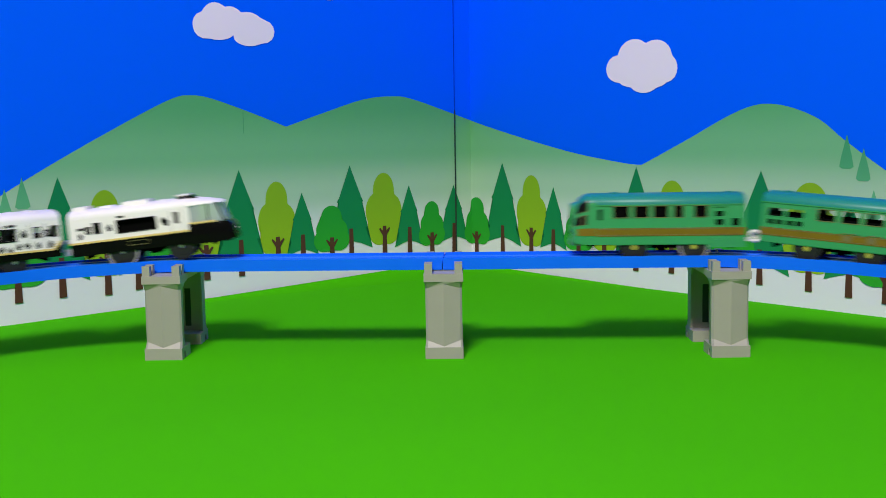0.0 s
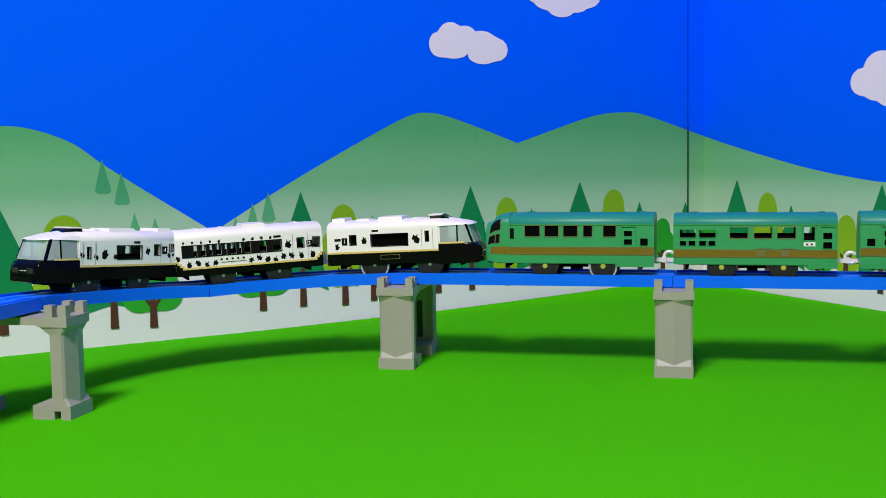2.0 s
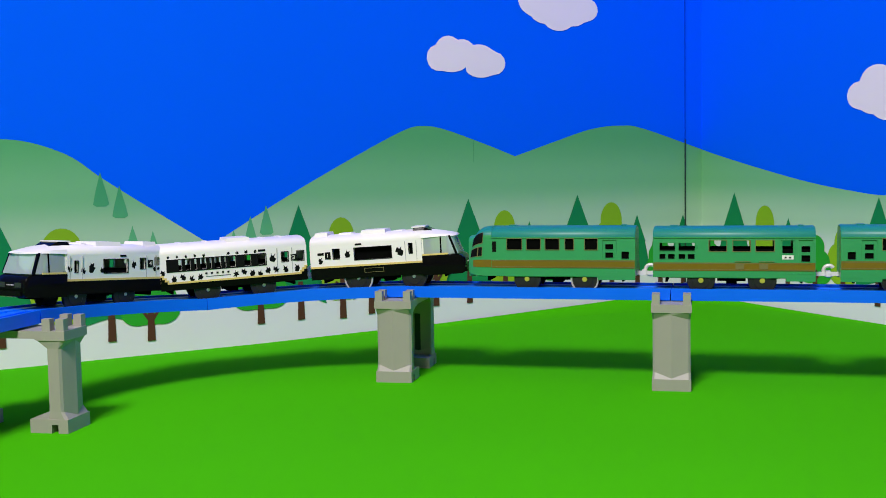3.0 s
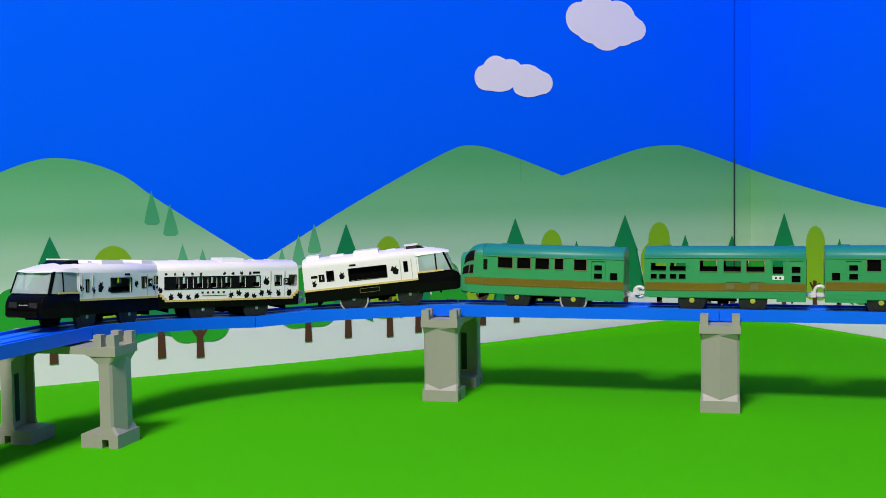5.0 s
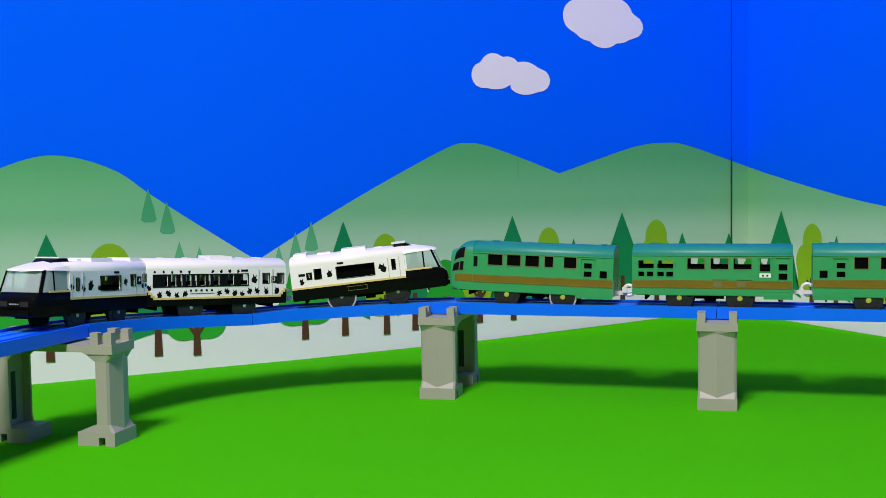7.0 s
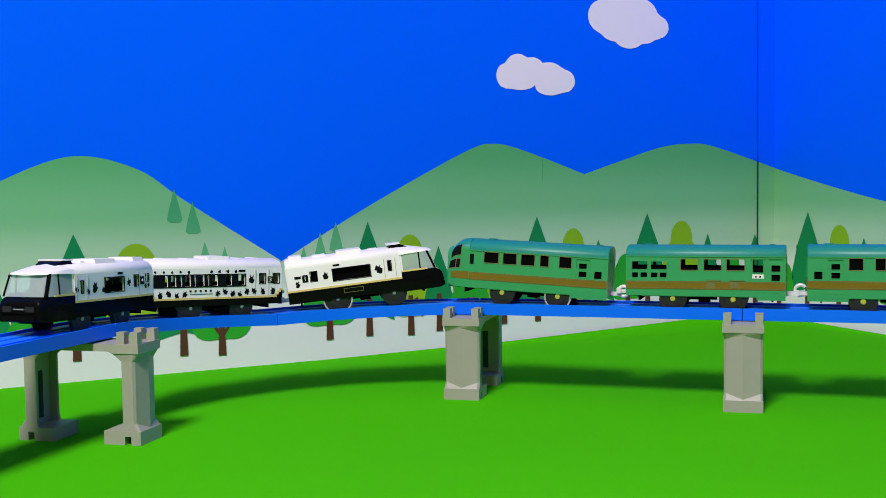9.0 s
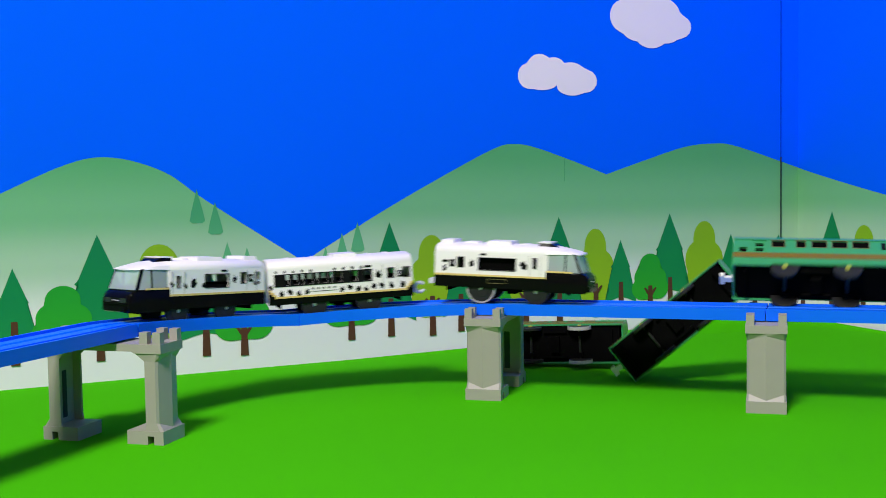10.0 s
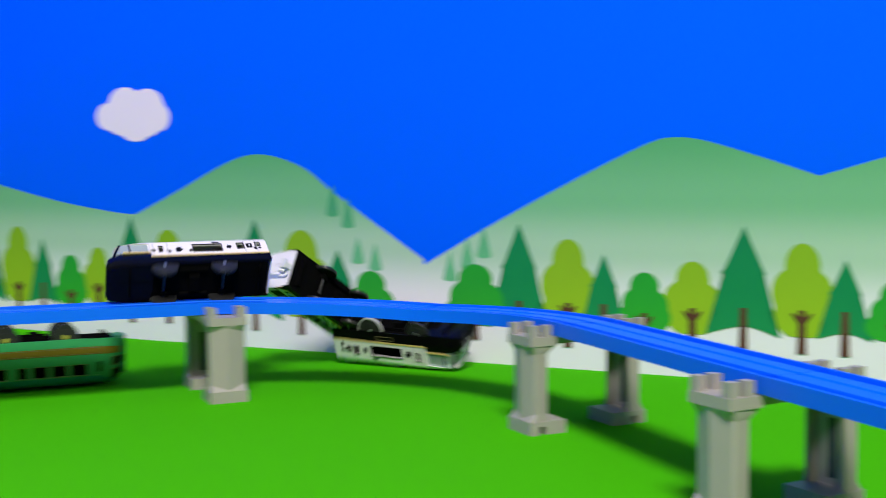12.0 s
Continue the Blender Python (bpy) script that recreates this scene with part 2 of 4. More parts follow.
def clip_outline(outline, side):
    """What of an outline lies on one side of the corner."""
    out = []
    for (s0, z0), (s1, z1) in zip(outline, outline[1:] + outline[:1]):
        in0, in1 = s0 * side >= 0, s1 * side >= 0
        if in0:
            out.append((s0, z0))
        if in0 != in1:
            t = s0 / (s0 - s1)
            out.append((0.0, z0 + (z1 - z0) * t))
    return out


def backdrop(name, side, turn, label):
    reach, top, thick = 1.92, 0.95, 0.006
    bm = bmesh.new()
    box(bm, *((-reach, 0.0) if side < 0 else (0.0, reach)), 0.0, thick, 0.0, top)
    panel = part(name, bm, SKY, label=label)
    tagged(panel, category="backdrop", kind="structure")
    panel.matrix_world = pose(CORNER[0], CORNER[1], 0, 0, 0, turn)

    def printed(kind, outline, y, mat, tag=""):
        o = clip_outline(outline, side)
        if len(o) < 3 or max(abs(s) for s, z in o) > reach - 0.02:
            return
        b = bmesh.new()
        flat(b, o, y)
        bmesh.ops.triangulate(b, faces=b.faces[:])
        ob = part(kind, b, mat, panel, tag)
        return ob

    for k in (-1, 0, 1):
        off, dz = k * PERIOD, DROP * k * (1.0 if k > 0 else 0.65)
        b = bmesh.new()
        for (s0, z0), (s1, z1) in zip(RIDGE, RIDGE[1:]):
            o = clip_outline([(s0 + off, z0 + dz), (s1 + off, z1 + dz), (s1 + off, 0.0), (s0 + off, 0.0)], side)
            if len(o) > 2 and max(abs(s) for s, z in o) < reach:
                flat(b, o, -0.0003)
        bmesh.ops.remove_doubles(b, verts=b.verts, dist=1e-6)
        if len(b.faces):
            part("printed_hills", b, HILL, panel, "printed green hills fading into white mist")
        else:
            b.free()
        off = k * TREE_PERIOD
        for s, tip, foot in FAR_PINES:
            w = 0.0072
            printed("printed_far_pine", [(s + off, tip + dz), (s + off + 0.75 * w, foot + 0.35 * (tip - foot) + dz), (s + off + w, foot + 0.002 + dz), (s + off + 0.6 * w, foot + dz), (s + off - 0.6 * w, foot + dz), (s + off - w, foot + 0.002 + dz), (s + off - 0.75 * w, foot + 0.35 * (tip - foot) + dz)], -0.0005, PINE_FAR)
        for s, tip, foot, w, root, kind in TREES:
            # the prints to both sides hang a little higher and lower
            grow, lift = {-1: (1.01, 0.001), 0: (1.0, 0.0), 1: (0.93, 0.003)}[k]
            s, tip, foot, root = s + off, tip * grow + lift, foot * grow + lift, root * grow + lift
            if kind == "p":
                printed("printed_pine", pine_outline(s, tip, foot, w), -0.0009, PINE)
            elif kind == "l":
                printed("printed_round_tree", round_outline(s, tip, foot, w, True), -0.0007, LIGHT)
            else:
                printed("printed_bush", round_outline(s, tip, foot, w, False), -0.0011, BUSH)
            t = 0.0033
            up = foot + (0.022 if kind != "b" else 0.016)
            printed("printed_trunk", [(s - t * 1.15, root), (s + t * 1.15, root), (s + t * 0.8, up), (s - t * 0.8, up)], -0.0013, TRUNK)
            if kind != "p":
                for sg in (-1, 1):
                    printed("printed_branch", [(s, up - 0.012), (s + sg * 0.002, up - 0.0125), (s + sg * 0.0085, up - 0.003), (s + sg * 0.0068, up - 0.002), (s, up - 0.008)], -0.0014, TRUNK)
    for s, z, lobes in CLOUDS:
        printed("printed_cloud", blob_outline(s, z, lobes), -0.0005, CLOUD, "printed pale cloud")
    return panel


backdrop_left = backdrop("backdrop_1", -1, TURN_A, "printed landscape panel with blue sky, hills and trees")
backdrop_right = backdrop("backdrop_2", 1, TURN_B, "printed landscape panel with blue sky, hills and trees")
bm = bmesh.new()
box(bm, -0.0302, -0.0286, -0.0034, -0.0028, 0.0, 0.196)
part("panel_gap", bm, SEAM, backdrop_left, "dark gap where two panels meet")
bm = bmesh.new()
box(bm, -0.0297, -0.0291, -0.0030, -0.0026, 0.196, 0.95)
part("panel_crease", bm, CREASE, backdrop_left, "thin crease up the blue sky")
bm = bmesh.new()
box(bm, -0.3291, -0.3289, -0.0007, -0.0004, 0.172, 0.196)
part("paper_fold", bm, PINE_FAR, backdrop_left, "short pale fold in the print")

for i, (x0, x1, y0, y1) in enumerate(((-3.0, -2.9, -3, 3), (2.9, 3.0, -3, 3), (-2.9, 2.9, -3, -2.9), (-2.9, 2.9, 2.9, 3.0))):
    bm = bmesh.new()
    box(bm, x0, x1, y0, y1, 0.0, 2.4)
    tagged(part("wall_" + ("west", "east", "south", "north")[i], bm, PLASTER), "plain pale plastered wall of the room", "wall", kind="structure")
bm = bmesh.new()
box(bm, -3, 3, -3, 3, 2.404, 2.5)
tagged(part("ceiling", bm, PLASTER), "plain white ceiling of the room", "ceiling", kind="structure")


# ---- the line of the toy track: two straights in the middle, quarter bends to both sides ----
MID = Vector((-0.0065, 0.915))
BEARING = radians(-2.6)
HALF, BEND = 0.2158, 0.222
QUARTER = BEND * math.pi / 2
END = HALF + QUARTER
RAIL_Z = 0.0655
SAG = 0.0048  # the joints half-way round the bends have no pier and hang
JOINT_PLAY = {1: radians(-4.7), -1: radians(-1.5)}  # the bends' joints give a little
END_PLAY = {1: radians(4.2), -1: radians(2.5)}
LEFT_RISE = 0.0038  # the track climbs a little towards its far left pier


def along(s, side=0.0):
    """The track's middle line at s metres from the middle pier: place and heading (radians)."""
    a, sg = abs(s), 1 if s >= 0 else -1
    if a <= HALF:
        x, y, h = a, 0.0, 0.0
    elif a <= END:
        t = (a - HALF) / BEND
        x, y, h = HALF + BEND * math.sin(t), -BEND * (1 - math.cos(t)), -t
    else:
        h = -math.pi / 2 + END_PLAY[sg]
        x, y = HALF + BEND + math.cos(h) * (a - END), -BEND + math.sin(h) * (a - END)
    if a > HALF:
        dx, c, q = x - HALF, math.cos(JOINT_PLAY[sg]), math.sin(JOINT_PLAY[sg])
        x, y, h = HALF + c * dx - q * y, q * dx + c * y, h + JOINT_PLAY[sg]
    x, h = (x, h) if sg > 0 else (-x, -h)
    x, y = x - math.sin(h) * side, y + math.cos(h) * side
    c, q = math.cos(BEARING), math.sin(BEARING)
    return Vector((MID.x + c * x - q * y, MID.y + q * x + c * y)), h + BEARING


def sag_at(s):
    """How far the track hangs below its piers at s."""
    a = abs(s) - HALF
    hang = max(0.0, 1 - abs(a - QUARTER / 2) / (QUARTER / 2))
    if s < 0:
        return 0.0066 * hang - LEFT_RISE * min(1.0, max(0.0, a / QUARTER))
    return SAG * hang


PROFILE = [(-0.0245, 0.0), (-0.0245, 0.0089), (-0.0222, 0.0089), (-0.0218, 0.0042), (-0.0125, 0.0042), (-0.0120, 0.0078), (-0.003, 0.0078), (-0.0022, 0.0068), (0.0022, 0.0068), (0.003, 0.0078),
           (0.0120, 0.0078), (0.0125, 0.0042), (0.0172, 0.0042), (0.0175, 0.0089), (0.0195, 0.0089), (0.0195, 0.0),
           (0.0178, 0.0), (0.0178, 0.0032), (-0.0228, 0.0032), (-0.0228, 0.0)]


def track_piece(s0, s1, label):
    gap = 0.0003
    steps = 14 if HALF < abs(s0 + s1) / 2 < END else 1
    rings = []
    for i in range(steps + 1):
        s = s0 + gap + (s1 - s0 - 2 * gap) * i / steps
        rings.append([(*along(s, y)[0], RAIL_Z - sag_at(s) + z) for y, z in PROFILE])
    bm = bmesh.new()
    loft(bm, rings)
    bmesh.ops.triangulate(bm, faces=[f for f in bm.faces if len(f.verts) > 4])
    piece = part("track_piece", bm, RAIL, label=label, smooth=True)
    tagged(piece, category="toy track", group="toy track pieces")
    # cross ribs under the bed, and the tongue by which a piece clips into the next
    for k in range(3):
        s = s0 + (s1 - s0) * (0.2 + 0.3 * k)
        p, h = along(s)
        bm = bmesh.new()
        box(bm, -0.0012, 0.0012, -0.0226, 0.0176, -0.0002, 0.0033)
        rib = part("cross_rib", bm, RAIL, piece)
        rib.matrix_local = pose(p.x, p.y, RAIL_Z - sag_at(s), 0, 0, math.degrees(h))
    p, h = along(s1)
    bm = bmesh.new()
    box(bm, -0.010, 0.010, -0.0075, 0.0075, 0.0, 0.0030)
    bevel(bm, 0.0006, 1, 50)
    tongue = part("joint_tongue", bm, RAIL, piece)
    tongue.matrix_local = pose(p.x, p.y, RAIL_Z - sag_at(s1), 0, 0, math.degrees(h))
    return piece


CUTS = [-END - 0.214, -END, -HALF - QUARTER / 2, -HALF, 0.0, HALF, HALF + QUARTER / 2, END, END + 0.214, END + 0.428]
for s0, s1 in zip(CUTS, CUTS[1:]):
    bend = HALF < abs(s0 + s1) / 2 < END
    track_piece(s0, s1, "curved blue plastic toy track piece on grey piers" if bend else "straight blue plastic toy track piece on grey piers")


# ---- piers ----
def make_pier():
    """Two slim hollow legs, ridged outside and open inside, on notched feet under one thin beam with pegs."""
    pier = new("bridge_pier")
    tagged(pier, "grey plastic toy bridge pier under blue track", "bridge pier", "piers under the track")

    def flipped(bm, sg):
        if sg > 0:
            for v in bm.verts:
                v.co.y = -v.co.y
        return bm

    for sg in (-1, 1):
        def ring(z, zc, e, c, w, i, deep):
            k = w - 0.0024
            return [(-w + 0.0006, i, z), (-w, e - (e - i) * 0.15, z), (-w + 0.0016, e, z), (0.0, c, zc), (w - 0.0016, e, z), (w, e - (e - i) * 0.15, z), (w - 0.0006, i, z),
                    (k, i, z), (k - 0.0006, i + deep, z), (-k + 0.0006, i + deep, z), (-k, i, z)]
        bm = bmesh.new()
        # chevrons lead the two outer facets into foot and head
        loft(bm, [ring(0.0085, 0.0085, -0.0460, -0.0462, 0.0142, -0.0320, -0.0060), ring(0.0136, 0.0094, -0.0424, -0.0456, 0.0139, -0.0328, -0.0056),
                  ring(0.0536, 0.0570, -0.0424, -0.0456, 0.0139, -0.0328, -0.0056), ring(0.0592, 0.0592, -0.0460, -0.0462, 0.0147, -0.0258, -0.0110)])
        flipped(bm, sg)
        bevel(bm, 0.0004, 1, 12)
        leg = part("leg", bm, STONE, pier)
        bm = bmesh.new()
        box(bm, -0.0024, 0.0024, -0.0389, -0.0380, 0.0125, 0.0440)
        part("slot", flipped(bm, sg), SEAM, leg, "dark narrow slot in the leg")
        bm = bmesh.new()
        foot = [(-0.0462, 0.0), (-0.0462, 0.0088), (-0.0190, 0.0088), (-0.0190, 0.0), (-0.0345, 0.0), (-0.0345, 0.0055), (-0.0392, 0.0055), (-0.0392, 0.0)]
        loft(bm, [[(x, y, z) for y, z in foot] for x in (-0.0144, 0.0144)])
        flipped(bm, sg)
        bevel(bm, 0.0013, 3, 50)
        part("plinth", bm, STONE, leg, smooth=True)
        for px in (-0.0114, 0.0114):
            for py in (-0.0428, -0.0330):
                bm = bmesh.new()
                box(bm, px - 0.0029, px + 0.0029, py - 0.0029, py + 0.0029, 0.0640, 0.0724)
                flipped(bm, sg)
                bevel(bm, 0.0008, 2, 50)
                part("peg", bm, STONE, leg, smooth=True)
    bm = bmesh.new()
    # beam with rounded haunches towards the legs
    under = [(-0.0462, 0.0588), (-0.0262, 0.0588), (-0.0240, 0.0600), (0.0240, 0.0600), (0.0262, 0.0588), (0.0462, 0.0588)]
    arch = under + [(0.0462, 0.0648), (-0.0462, 0.0648)]
    loft(bm, [[(x, y, z) for y, z in arch] for x in (-0.0149, 0.0149)])
    bevel(bm, 0.0012, 3, 50)
    part("crossbeam", bm, STONE, pier, smooth=True)
    return pier


PIER = make_pier()
PIER_AT = []
for s in (0.0, -HALF, HALF):
    p, h = along(s)
    PIER_AT.append((p.x - (0.002 if s > 0 else 0.0), p.y, math.degrees(BEARING) + (3.2 if s > 0 else 2.2)))
PIER_AT += [(-0.4390, 0.6960, 90.0), (0.4040, 0.6770, -87.0), (0.3905, 0.4575, -85.0)]
for i, (x, y, turn) in enumerate(PIER_AT):
    if i == 0:
        PIER.matrix_world = pose(x, y, 0, 0, 0, turn)
    else:
        # the far left one is pulled up a little by the track that it carries
        tall = 1.045 if i == 3 else 1.0
        copy_thing(PIER, pose(x, y, 0, 0, 0, turn) @ Matrix.Diagonal((1, 1, tall, 1)))


# ---- the two toy trains ----
GREEN = material("green_car_plastic", (0.034, 0.288, 0.098), 0.30, spread=0.06, scale=50, bump=0.015, coat=0.2)
GREEN_ROOF = material("teal_car_roof", (0.012, 0.21, 0.17), 0.40, spread=0.06, scale=50, bump=0.015, spec=0.35)
GOLD = material("gold_brown_band", (0.18, 0.112, 0.004), 0.4, spread=0.10, scale=60)
GOLD_LINE = material("gold_trim", (0.17, 0.145, 0.055), 0.35, spread=0.08, scale=60)
WHITE = material("white_car_plastic", (0.82, 0.765, 0.745), 0.45, spread=0.03, scale=40, bump=0.01, spec=0.25)
SEAM_GREY = material("shaded_joint_grey", (0.42, 0.40, 0.39), 0.6)
BLACK = material("black_car_plastic", (0.003, 0.003, 0.003), 0.14, spread=0.2, scale=40, bump=0.004, spec=0.06)
YELLOW = material("pale_yellow_stripe", (0.72, 0.52, 0.17), 0.4, spread=0.05)
INK = material("black_print", (0.004, 0.004, 0.004), 0.5, spread=0.1, spec=0.1)
UNDER = material("dark_chassis_plastic", (0.003, 0.003, 0.003), 0.5, spread=0.2, scale=60, bump=0.02, spec=0.0)
WHEEL = material("dark_grey_wheel", (0.018, 0.018, 0.017), 0.38, spread=0.15, scale=90, spec=0.3)
TYRE = material("pale_rubber_tyre", (0.42, 0.41, 0.38), 0.45, spread=0.08, scale=90)
HUB_Y = material("yellow_hub", (0.42, 0.43, 0.05), 0.35)
HUB_W = material("steel_axle_end", (0.55, 0.55, 0.54), 0.3, metal=0.9)
HOOK = material("white_coupler_plastic", (0.72, 0.70, 0.66), 0.35, spread=0.04)
LENS = material("clear_lamp_lens", (0.018, 0.02, 0.022), 0.12)
# clear glass with a pale share mixed in to paint its reflections
GLASS = material("cab_glass_painted_reflection", (0.78, 0.88, 0.88), 0.06, spread=0.02, bump=0.0)
g_nodes, g_links = GLASS.node_tree.nodes, GLASS.node_tree.links
g_clear, g_mix = g_nodes.new("ShaderNodeBsdfTransparent"), g_nodes.new("ShaderNodeMixShader")
g_clear.inputs[0].default_value = (0.80, 0.93, 0.92, 1)
g_mix.inputs[0].default_value = 0.38
g_links.new(g_clear.outputs[0], g_mix.inputs[1])
g_links.new(g_nodes["Principled BSDF"].outputs[0], g_mix.inputs[2])
g_links.new(g_mix.outputs[0], g_nodes["Material Output"].inputs["Surface"])

BODY_W, LOW = 0.0180, -0.0183


def section(u, shoulder, crown, low=LOW, inset=0.0):
    """A car's outline across, from one lower edge over the roof to the other; u runs from 0 to 1."""
    side = -1 if u < 0.5 else 1
    v = u * 2 if u < 0.5 else (1 - u) * 2
    w = BODY_W - inset
    if v < 0.55:
        t = v / 0.55
        return side * (w - 0.0009 * t * t), low + (shoulder - low) * t
    a = (v - 0.55) / 0.45 * math.pi / 2
    return side * ((w - 0.0009) * abs(math.cos(a)) ** 0.72), shoulder + (crown - inset - shoulder) * abs(math.sin(a)) ** 0.85


def wall_with_holes(bm, x0, x1, z0, z1, holes, side, shoulder, thick=0.0013):
    xs = sorted({x0, x1, *(h[0] for h in holes), *(h[1] for h in holes)})
    zs = sorted({z0, z1, *(h[2] for h in holes), *(h[3] for h in holes)})
    xs = [x for x in xs if x0 <= x <= x1]
    zs = [z for z in zs if z0 <= z <= z1]

    def y_of(z):
        t = (z - LOW) / (shoulder - LOW)
        return BODY_W - 0.0009 * t * abs(t)

    cell = {}
    for i in range(len(xs) - 1):
        for j in range(len(zs) - 1):
            cx, cz = (xs[i] + xs[i + 1]) / 2, (zs[j] + zs[j + 1]) / 2
            cell[i, j] = not any(h[0] < cx < h[1] and h[2] < cz < h[3] for h in holes)
    verts = {}

    def v(i, j, inner):
        k = (i, j, inner)
        if k not in verts:
            y = y_of(zs[j]) - (thick if inner else 0)
            verts[k] = bm.verts.new((xs[i], side * y, zs[j]))
        return verts[k]

    for (i, j), solid in cell.items():
        if not solid:
            continue
        for inner in (0, 1):
            bm.faces.new([v(i, j, inner), v(i + 1, j, inner), v(i + 1, j + 1, inner), v(i, j + 1, inner)])
        for (di, dj, a, b) in ((-1, 0, (i, j), (i, j + 1)), (1, 0, (i + 1, j), (i + 1, j + 1)), (0, -1, (i, j), (i + 1, j)), (0, 1, (i, j + 1), (i + 1, j + 1))):
            if not cell.get((i + di, j + dj), False):
                bm.faces.new([v(*a, 0), v(*b, 0), v(*b, 1), v(*a, 1)])


def roof_shell(bm, x0, x1, shoulder, crown, thick=0.0013, n=18):
    rings = []
    for x in (x0, x0 + 0.0008, x1 - 0.0008, x1):
        e = 0.0005 if x in (x0, x1) else 0.0
        us = [0.275 + 0.45 * i / n for i in range(n + 1)]
        outer = [section(u, shoulder, crown, inset=e) for u in us]
        inner = [section(u, shoulder, crown, inset=thick) for u in reversed(us)]
        rings.append([(x, y, z) for y, z in outer + inner])
    loft(bm, rings)


def ring_frame(bm, x0, x1, z0, z1, side, y, w=0.0005, proud=0.0003):
    for a, b, c, d in ((x0 - w, x1 + w, z1, z1 + w), (x0 - w, x1 + w, z0 - w, z0), (x0 - w, x0, z0, z1), (x1, x1 + w, z0, z1)):
        box(bm, a, b, min(side * (y - 0.0006), side * (y + proud)), max(side * (y - 0.0006), side * (y + proud)), c, d)


def plate(bm, x0, x1, z0, z1, side, y, proud=0.00025):
    box(bm, x0, x1, min(side * (y - 0.0004), side * (y + proud)), max(side * (y - 0.0004), side * (y + proud)), z0, z1)


def side_y(z, shoulder):
    t = (z - LOW) / (shoulder - LOW)
    return BODY_W - 0.0009 * t * abs(t)


def disc(bm, r, y0, y1, x=0.0, z=0.0, n=28, chamfer=0.0005):
    c = min(chamfer, abs(y1 - y0) * 0.4)
    sg = 1 if y1 > y0 else -1
    rings = [[(x + rr * math.cos(2 * math.pi * i / n), y, z + rr * math.sin(2 * math.pi * i / n)) for i in range(n)]
             for rr, y in ((r - c, y0), (r, y0 + sg * c), (r, y1 - sg * c), (r - c, y1))]
    loft(bm, rings)


def wheel_set(car, x, r, tyre=False, hub=HUB_W):
    """An axle with its two wheels, at the car's axle place; returned to be turned."""
    axle = new("wheel_set")
    axle.parent = car
    axle.location = (x, 0, AXLE_Z + (r - 0.0105))
    bm = bmesh.new()
    disc(bm, 0.0012, -0.0172, 0.0172)
    part("axle", bm, WHEEL, axle)
    for sg in (-1, 1):
        bm = bmesh.new()
        disc(bm, r, sg * 0.0135, sg * 0.0165)
        disc(bm, r * 0.62, sg * 0.0164, sg * 0.0169, chamfer=0.0002)
        part("wheel", bm, WHEEL, axle, "dark grey plastic wheel", smooth=True)
        if tyre:
            bm = bmesh.new()
            n = 32
            rings = [[(rr * math.cos(2 * math.pi * i / n), y, rr * math.sin(2 * math.pi * i / n)) for i in range(n)]
                     for rr, y in ((r + 0.0004, sg * 0.0139), (r + 0.0004, sg * 0.0168), (r - 0.0008, sg * 0.0168), (r - 0.0008, sg * 0.0139))]
            loft(bm, rings + [rings[0]], cap=False)
            part("tyre", bm, TYRE, axle, "pale rubber traction tyre", smooth=True)
        bm = bmesh.new()
        disc(bm, 0.0020 if hub is HUB_Y else 0.0014, sg * 0.0168, sg * 0.0176, chamfer=0.0003)
        part("hub", bm, hub, axle, smooth=True)
    return axle


AXLE_Z = 0.0803 - 0.101


def coupler(car, x, sg, ring):
    """White plastic coupling at a car's end: a bar with an open ring, or a post with a hook plate."""
    bm = bmesh.new()
    z = -0.0165
    box(bm, min(x, x + sg * 0.008), max(x, x + sg * 0.008), -0.0022, 0.0022, z - 0.0016, z + 0.0012)
    if ring:
        n, m, big, small = 16, 8, 0.0040, 0.0014
        rings = []
        for i in range(n - 2):
            a = 2 * math.pi * (i + 1.6) / n
            rings.append([(x + sg * 0.0105 + (big + small * math.cos(b)) * math.cos(a), small * 1.4 * math.sin(b), z + 0.0022 + (big + small * math.cos(b)) * math.sin(a)) for b in [2 * math.pi * k / m for k in range(m)]])
        loft(bm, rings)
    else:
        box(bm, min(x + sg * 0.006, x + sg * 0.0095), max(x + sg * 0.006, x + sg * 0.0095), -0.0042, 0.0042, z - 0.002, z + 0.0022)
    bevel(bm, 0.0004, 1, 50)
    part("coupler", bm, HOOK, car, "white plastic coupling hook", smooth=True)


def chassis(car, x0, x1, axles, floor_top, mat=UNDER):
    bm = bmesh.new()
    box(bm, x0, x1, -0.0164, 0.0164, -0.0188, floor_top)
    bevel(bm, 0.0004, 1, 60)
    floor_ob = part("chassis", bm, mat, car, "black plastic underframe")

    def under(name, *size):
        b = bmesh.new()
        box(b, *size)
        bevel(b, 0.0004, 1, 60)
        part(name, b, mat, floor_ob)

    for a in axles:
        for sg in (-1, 1):
            under("axle_bearing", a - 0.003, a + 0.003, sg * 0.0095 - 0.002, sg * 0.0095 + 0.002, -0.0225, -0.0185)
    middle = (axles[0] + axles[1]) / 2
    under("screw_post", middle - 0.004, middle + 0.004, -0.007, 0.007, -0.024, -0.0186)
    for x in (x0 + 0.006, x1 - 0.0075):
        under("cross_rib", x, x + 0.0015, -0.013, 0.013, -0.0225, -0.0186)
    for y in (-0.0125, 0.0105):
        under("side_rib", axles[0] + 0.012, axles[1] - 0.012, y, y + 0.002, -0.0215, -0.0186)
    return floor_ob


